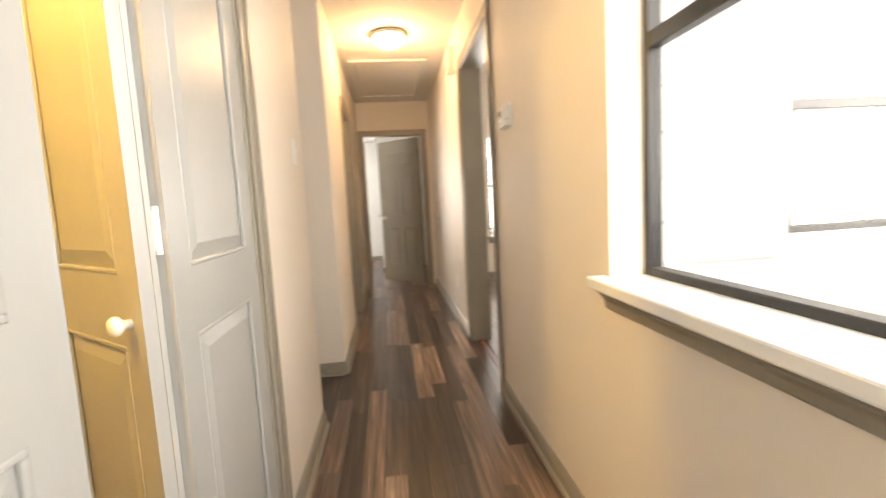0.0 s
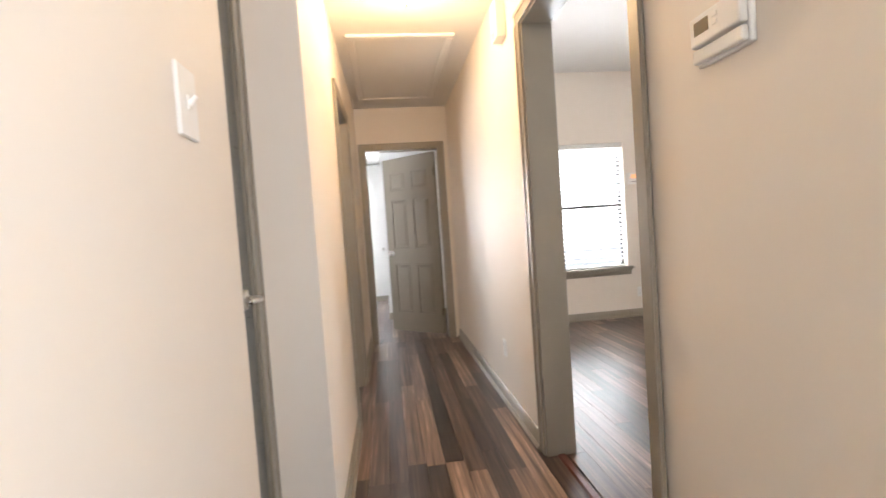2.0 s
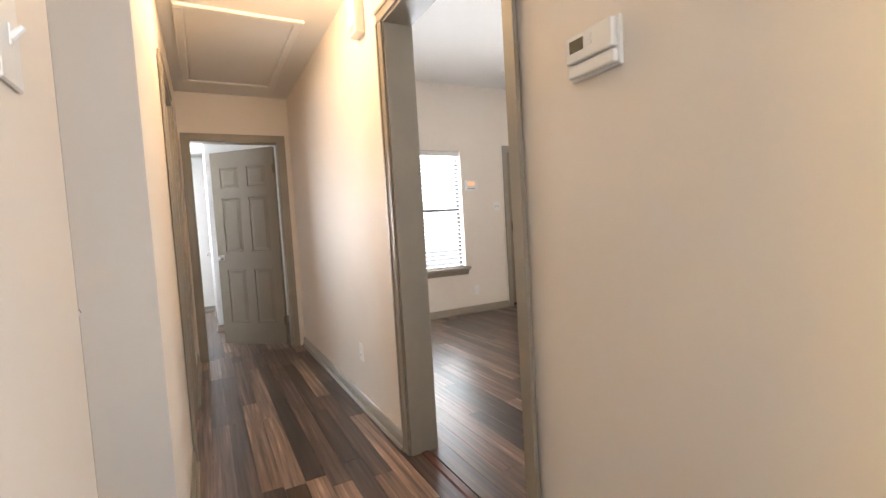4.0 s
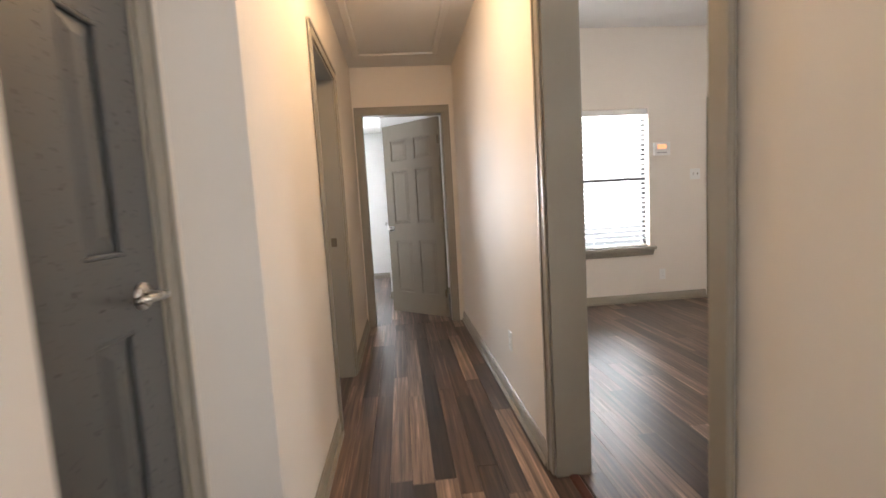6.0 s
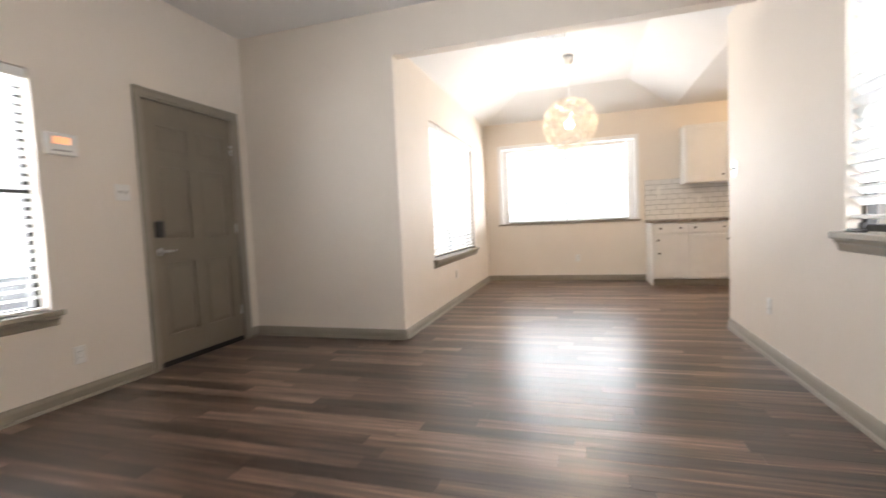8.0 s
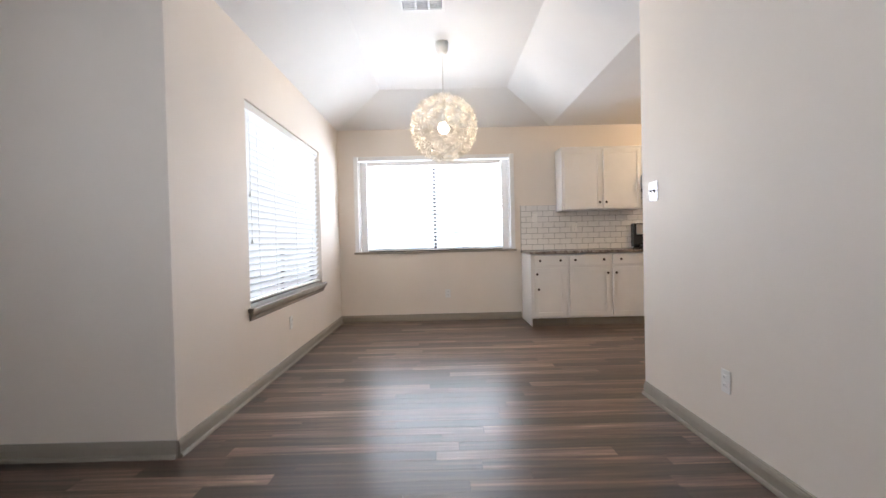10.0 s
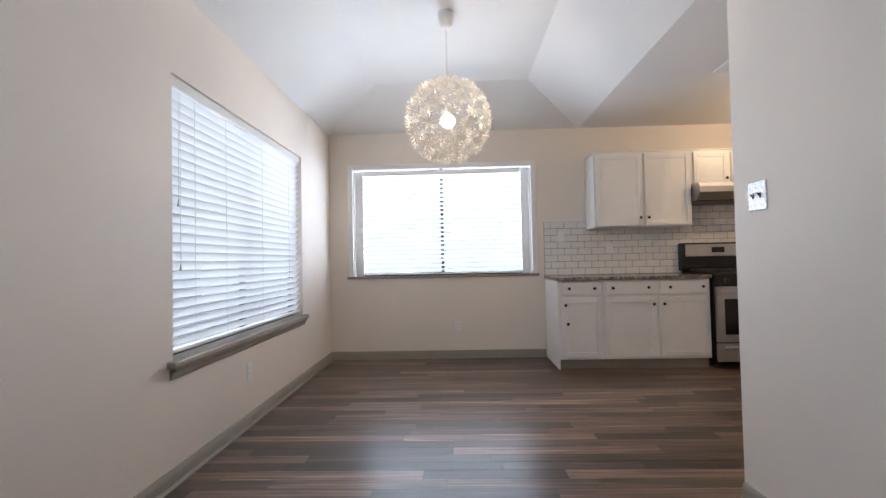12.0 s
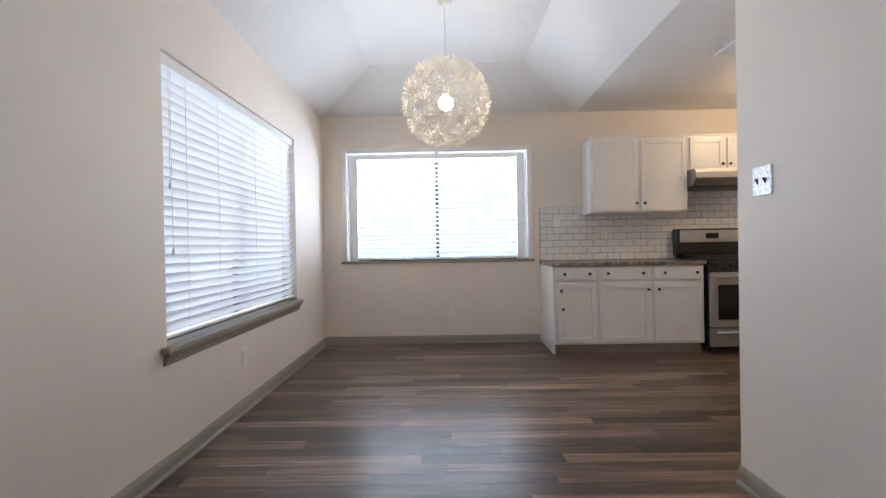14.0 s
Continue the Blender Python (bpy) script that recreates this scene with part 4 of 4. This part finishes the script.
t = thing("range_hood", Matrix.Translation((0, 0, 0.03)), "stainless steel range hood under the short cabinet", "range hood")
bm = bmesh.new()
prism(bm, [(8.33, 1.74), (8.33, 1.80), (8.35, 1.838), (KE - 0.004, 1.838), (KE - 0.004, 1.665), (8.40, 1.665)], Matrix(((0, 1, 0, 0), (1, 0, 0, 0.11), (0, 0, 1, 0), (0, 0, 0, 1))), 0.76)
part("canopy", bm, STEEL, t)
boxpart("filter_tray", t, DARKPLASTIC, 8.41, KE - 0.03, 0.13, 0.85, 1.655, 1.6645, 0.001, "black underside filter")

t = thing("gas_range", Matrix.Translation((0, 0, 0.03)), "stainless steel and black range with a back panel", "stove")
sy0, sy1 = 0.112, 0.872
boxpart("body", t, ENAMEL, 8.135, 8.775, sy0, sy1, 0.03, 0.885, 0.004)
boxpart("cooktop", t, ENAMEL, 8.115, 8.775, sy0, sy1, 0.8855, 0.912, 0.006, "black glossy cooktop")
boxpart("control_panel", t, ENAMEL, 8.108, 8.1345, sy0 + 0.002, sy1 - 0.002, 0.785, 0.884, 0.004)
for i in range(5):
    bm = bmesh.new()
    y = sy0 + 0.1 + i * 0.14
    rod(bm, (8.108, y, 0.835), (8.075, y, 0.835), 0.021, 0.018, 20)
    part("control_knob", bm, DARKPLASTIC, t, "black control knob", True)
door = boxpart("oven_door", t, STEEL, 8.098, 8.1345, sy0 + 0.003, sy1 - 0.003, 0.235, 0.775, 0.005, "stainless oven door", 2)
boxpart("oven_window", door, OVENGLASS, 8.0945, 8.0982, sy0 + 0.09, sy1 - 0.075, 0.31, 0.655, 0.002, "black glass oven window")
for z, where in ((0.735, door),):
    bm = bmesh.new()
    rod(bm, (8.052, sy0 + 0.03, z), (8.052, sy1 - 0.03, z), 0.011)
    for y in (sy0 + 0.06, sy1 - 0.06):
        rod(bm, (8.052, y, z), (8.098, y, z), 0.008)
    part("handle", bm, STEEL, where, "", True)
dr = boxpart("warming_drawer", t, STEEL, 8.100, 8.1345, sy0 + 0.003, sy1 - 0.003, 0.045, 0.222, 0.005, "stainless drawer front", 2)
bm = bmesh.new()
rod(bm, (8.062, sy0 + 0.05, 0.19), (8.062, sy1 - 0.05, 0.19), 0.013)
for y in (sy0 + 0.08, sy1 - 0.08):
    rod(bm, (8.062, y, 0.19), (8.10, y, 0.19), 0.008)
part("handle", bm, STEEL, dr, "", True)
boxpart("back_panel", t, ENAMEL, 8.69, 8.775, sy0, sy1 + 0.03, 0.9125, 1.225, 0.006, "black back panel")
boxpart("back_panel_face", t, STEEL, 8.680, 8.6895, sy0 + 0.02, sy1 - 0.01, 1.075, 1.208, 0.003, "stainless control face")
boxpart("clock_display", t, OVENGLASS, 8.677, 8.6798, 0.44, 0.58, 1.115, 1.175, 0.001, "black clock display")
for gy in (0.30, 0.68):
    bm = bmesh.new()
    for i in range(4):
        box(bm, 8.17, 8.65, gy - 0.14 + i * 0.093, gy - 0.128 + i * 0.093, 0.925, 0.94, 0.002)
    for x in (8.19, 8.41, 8.63):
        box(bm, x, x + 0.012, gy - 0.15, gy + 0.16, 0.9125, 0.930, 0.002)
    part("grate", bm, DARKPLASTIC, t, "black cast iron grate")
for y in (sy0 + 0.05, sy1 - 0.05):
    for x in (8.2, 8.72):
        bm = bmesh.new()
        rod(bm, (x, y, -0.029), (x, y, 0.0298), 0.018)
        part("foot", bm, DARKPLASTIC, t)

# backsplash of subway tiles with grout behind
bs = thing("backsplash", Matrix.Identity(4), "white glazed subway tile backsplash with grey grout", "backsplash", "", "structure")
boxpart("grout_bed", bs, GROUT, KE - 0.0035, KE - 0.0003, 0.88, 2.392, 0.89, 1.530)
boxpart("grout_bed", bs, GROUT, KE - 0.0035, KE - 0.0003, 0.0, 0.8799, 0.89, 1.87)
bm = bmesh.new()
box(bm, -0.007, 0, -0.0745, 0.0745, -0.0352, 0.0352, 0.0022)
tile_full = mesh_of("tile", bm, TILE)
TW, TH = 0.1525, 0.0755
row, z = 0, 0.926 + TH / 2
while z < 1.86:
    right = 2.392 - (TW / 2 if row % 2 else 0)
    if row % 2:
        right += TW
    y = right
    while y > 0.02:
        hi_y, lo_y = min(y, 2.390), y - TW
        top_ok = z + TH / 2 < 1.535 or lo_y < 0.88
        if top_ok and hi_y - lo_y > 0.03 and hi_y <= 2.3905:
            ob = new("tile", tile_full)
            ob.parent = bs
            ob.location = (KE - 0.0036, (hi_y + lo_y) / 2, z)
            ob.scale = (1, (hi_y - lo_y - 0.005) / 0.149, 1)
        y -= TW
    row += 1
    z += TH
plate("wall_outlet", at((KE - 0.0108, 1.66, 1.22)) @ EAST, 0.07, 0.115, "white wall outlet on the tiled backsplash", "outlet")
plate("blank_plate", at((KE - 0.0108, 2.20, 1.36)) @ EAST, 0.075, 0.115, "white cover plate on the tiled backsplash", "cover plate", "switch")

# ---- floors ----
bm = bmesh.new()
for a, b, c, d in ((-0.85, HE2, -1.6, HN), (HE2, LE, RS - 0.12, LN + 0.15), (LE, KE + 0.02, -0.95, DN + 0.02), (-2.6, HE2, HN, 9.55)):
    box(bm, a, b, c, d, -0.12, -0.009)
solid("subfloor", bm, SUBFLOOR, "dark underlay below the laminate boards", "floor")
bm = bmesh.new()
box(bm, -1.8, 0.02, 3.3, 6.29, -0.008, 0.003)
solid("floor_bathroom", bm, BATHFLOOR, "grey vinyl bathroom floor", "floor")

floor = thing("floor", Matrix.Identity(4), "dark walnut laminate floor of narrow boards", "floor", "", "structure")
bm = bmesh.new()
box(bm, -0.5, 0.5, -0.5, 0.5, -0.009, 0.0)
board = mesh_of("board", bm, PLANK)
rnd = random.Random(7)
PW = 0.098
rest_v, rest_f = [], []


def lay(rx0, rx1, ry0, ry1, single):
    n = round((rx1 - rx0) / PW)
    w = (rx1 - rx0) / n
    for i in range(n):
        y = ry0 - rnd.uniform(0, 0.9)
        while y < ry1:
            ln = rnd.choice((0.75, 0.9, 1.05, 1.2))
            a, b = max(y, ry0), min(y + ln, ry1)
            y += ln
            if b - a < 0.03:
                continue
            cx, cy, sx, sy = rx0 + (i + 0.5) * w, (a + b) / 2, w - 0.0012, b - a - 0.0012
            dz = rnd.uniform(-0.0004, 0)
            if single:
                ob = new("board", board)
                ob.parent = floor
                ob.location, ob.scale = (cx, cy, dz), (sx, sy, 1)
            else:
                k = len(rest_v)
                rest_v.extend((cx + p * sx / 2, cy + q * sy / 2, r) for r in (-0.009, dz) for p, q in ((-1, -1), (1, -1), (1, 1), (-1, 1)))
                rest_f.extend(tuple(k + j for j in f) for f in ((3, 2, 1, 0), (4, 5, 6, 7), (0, 1, 5, 4), (1, 2, 6, 5), (2, 3, 7, 6), (3, 0, 4, 7)))


lay(-0.085, HE + 0.058, 0.9, HN, True)
lay(HE + 0.102, LE, RS, LN + 0.04, True)
lay(-0.085, HE + 0.058, -1.6, 0.9, False)
lay(LE, KE, -0.9, DN, False)
lay(-2.6, HE2, HN + 0.001, 9.5, False)
lay(-0.82, -0.085, -0.1, 1.6, False)
me = bpy.data.meshes.new("far_boards")
me.from_pydata(rest_v, [], rest_f)
me.materials.append(PLANKS)
ob = new("far_boards", me)
ob.parent = floor
tagged(ob, "dark walnut laminate boards", kind="stuff")
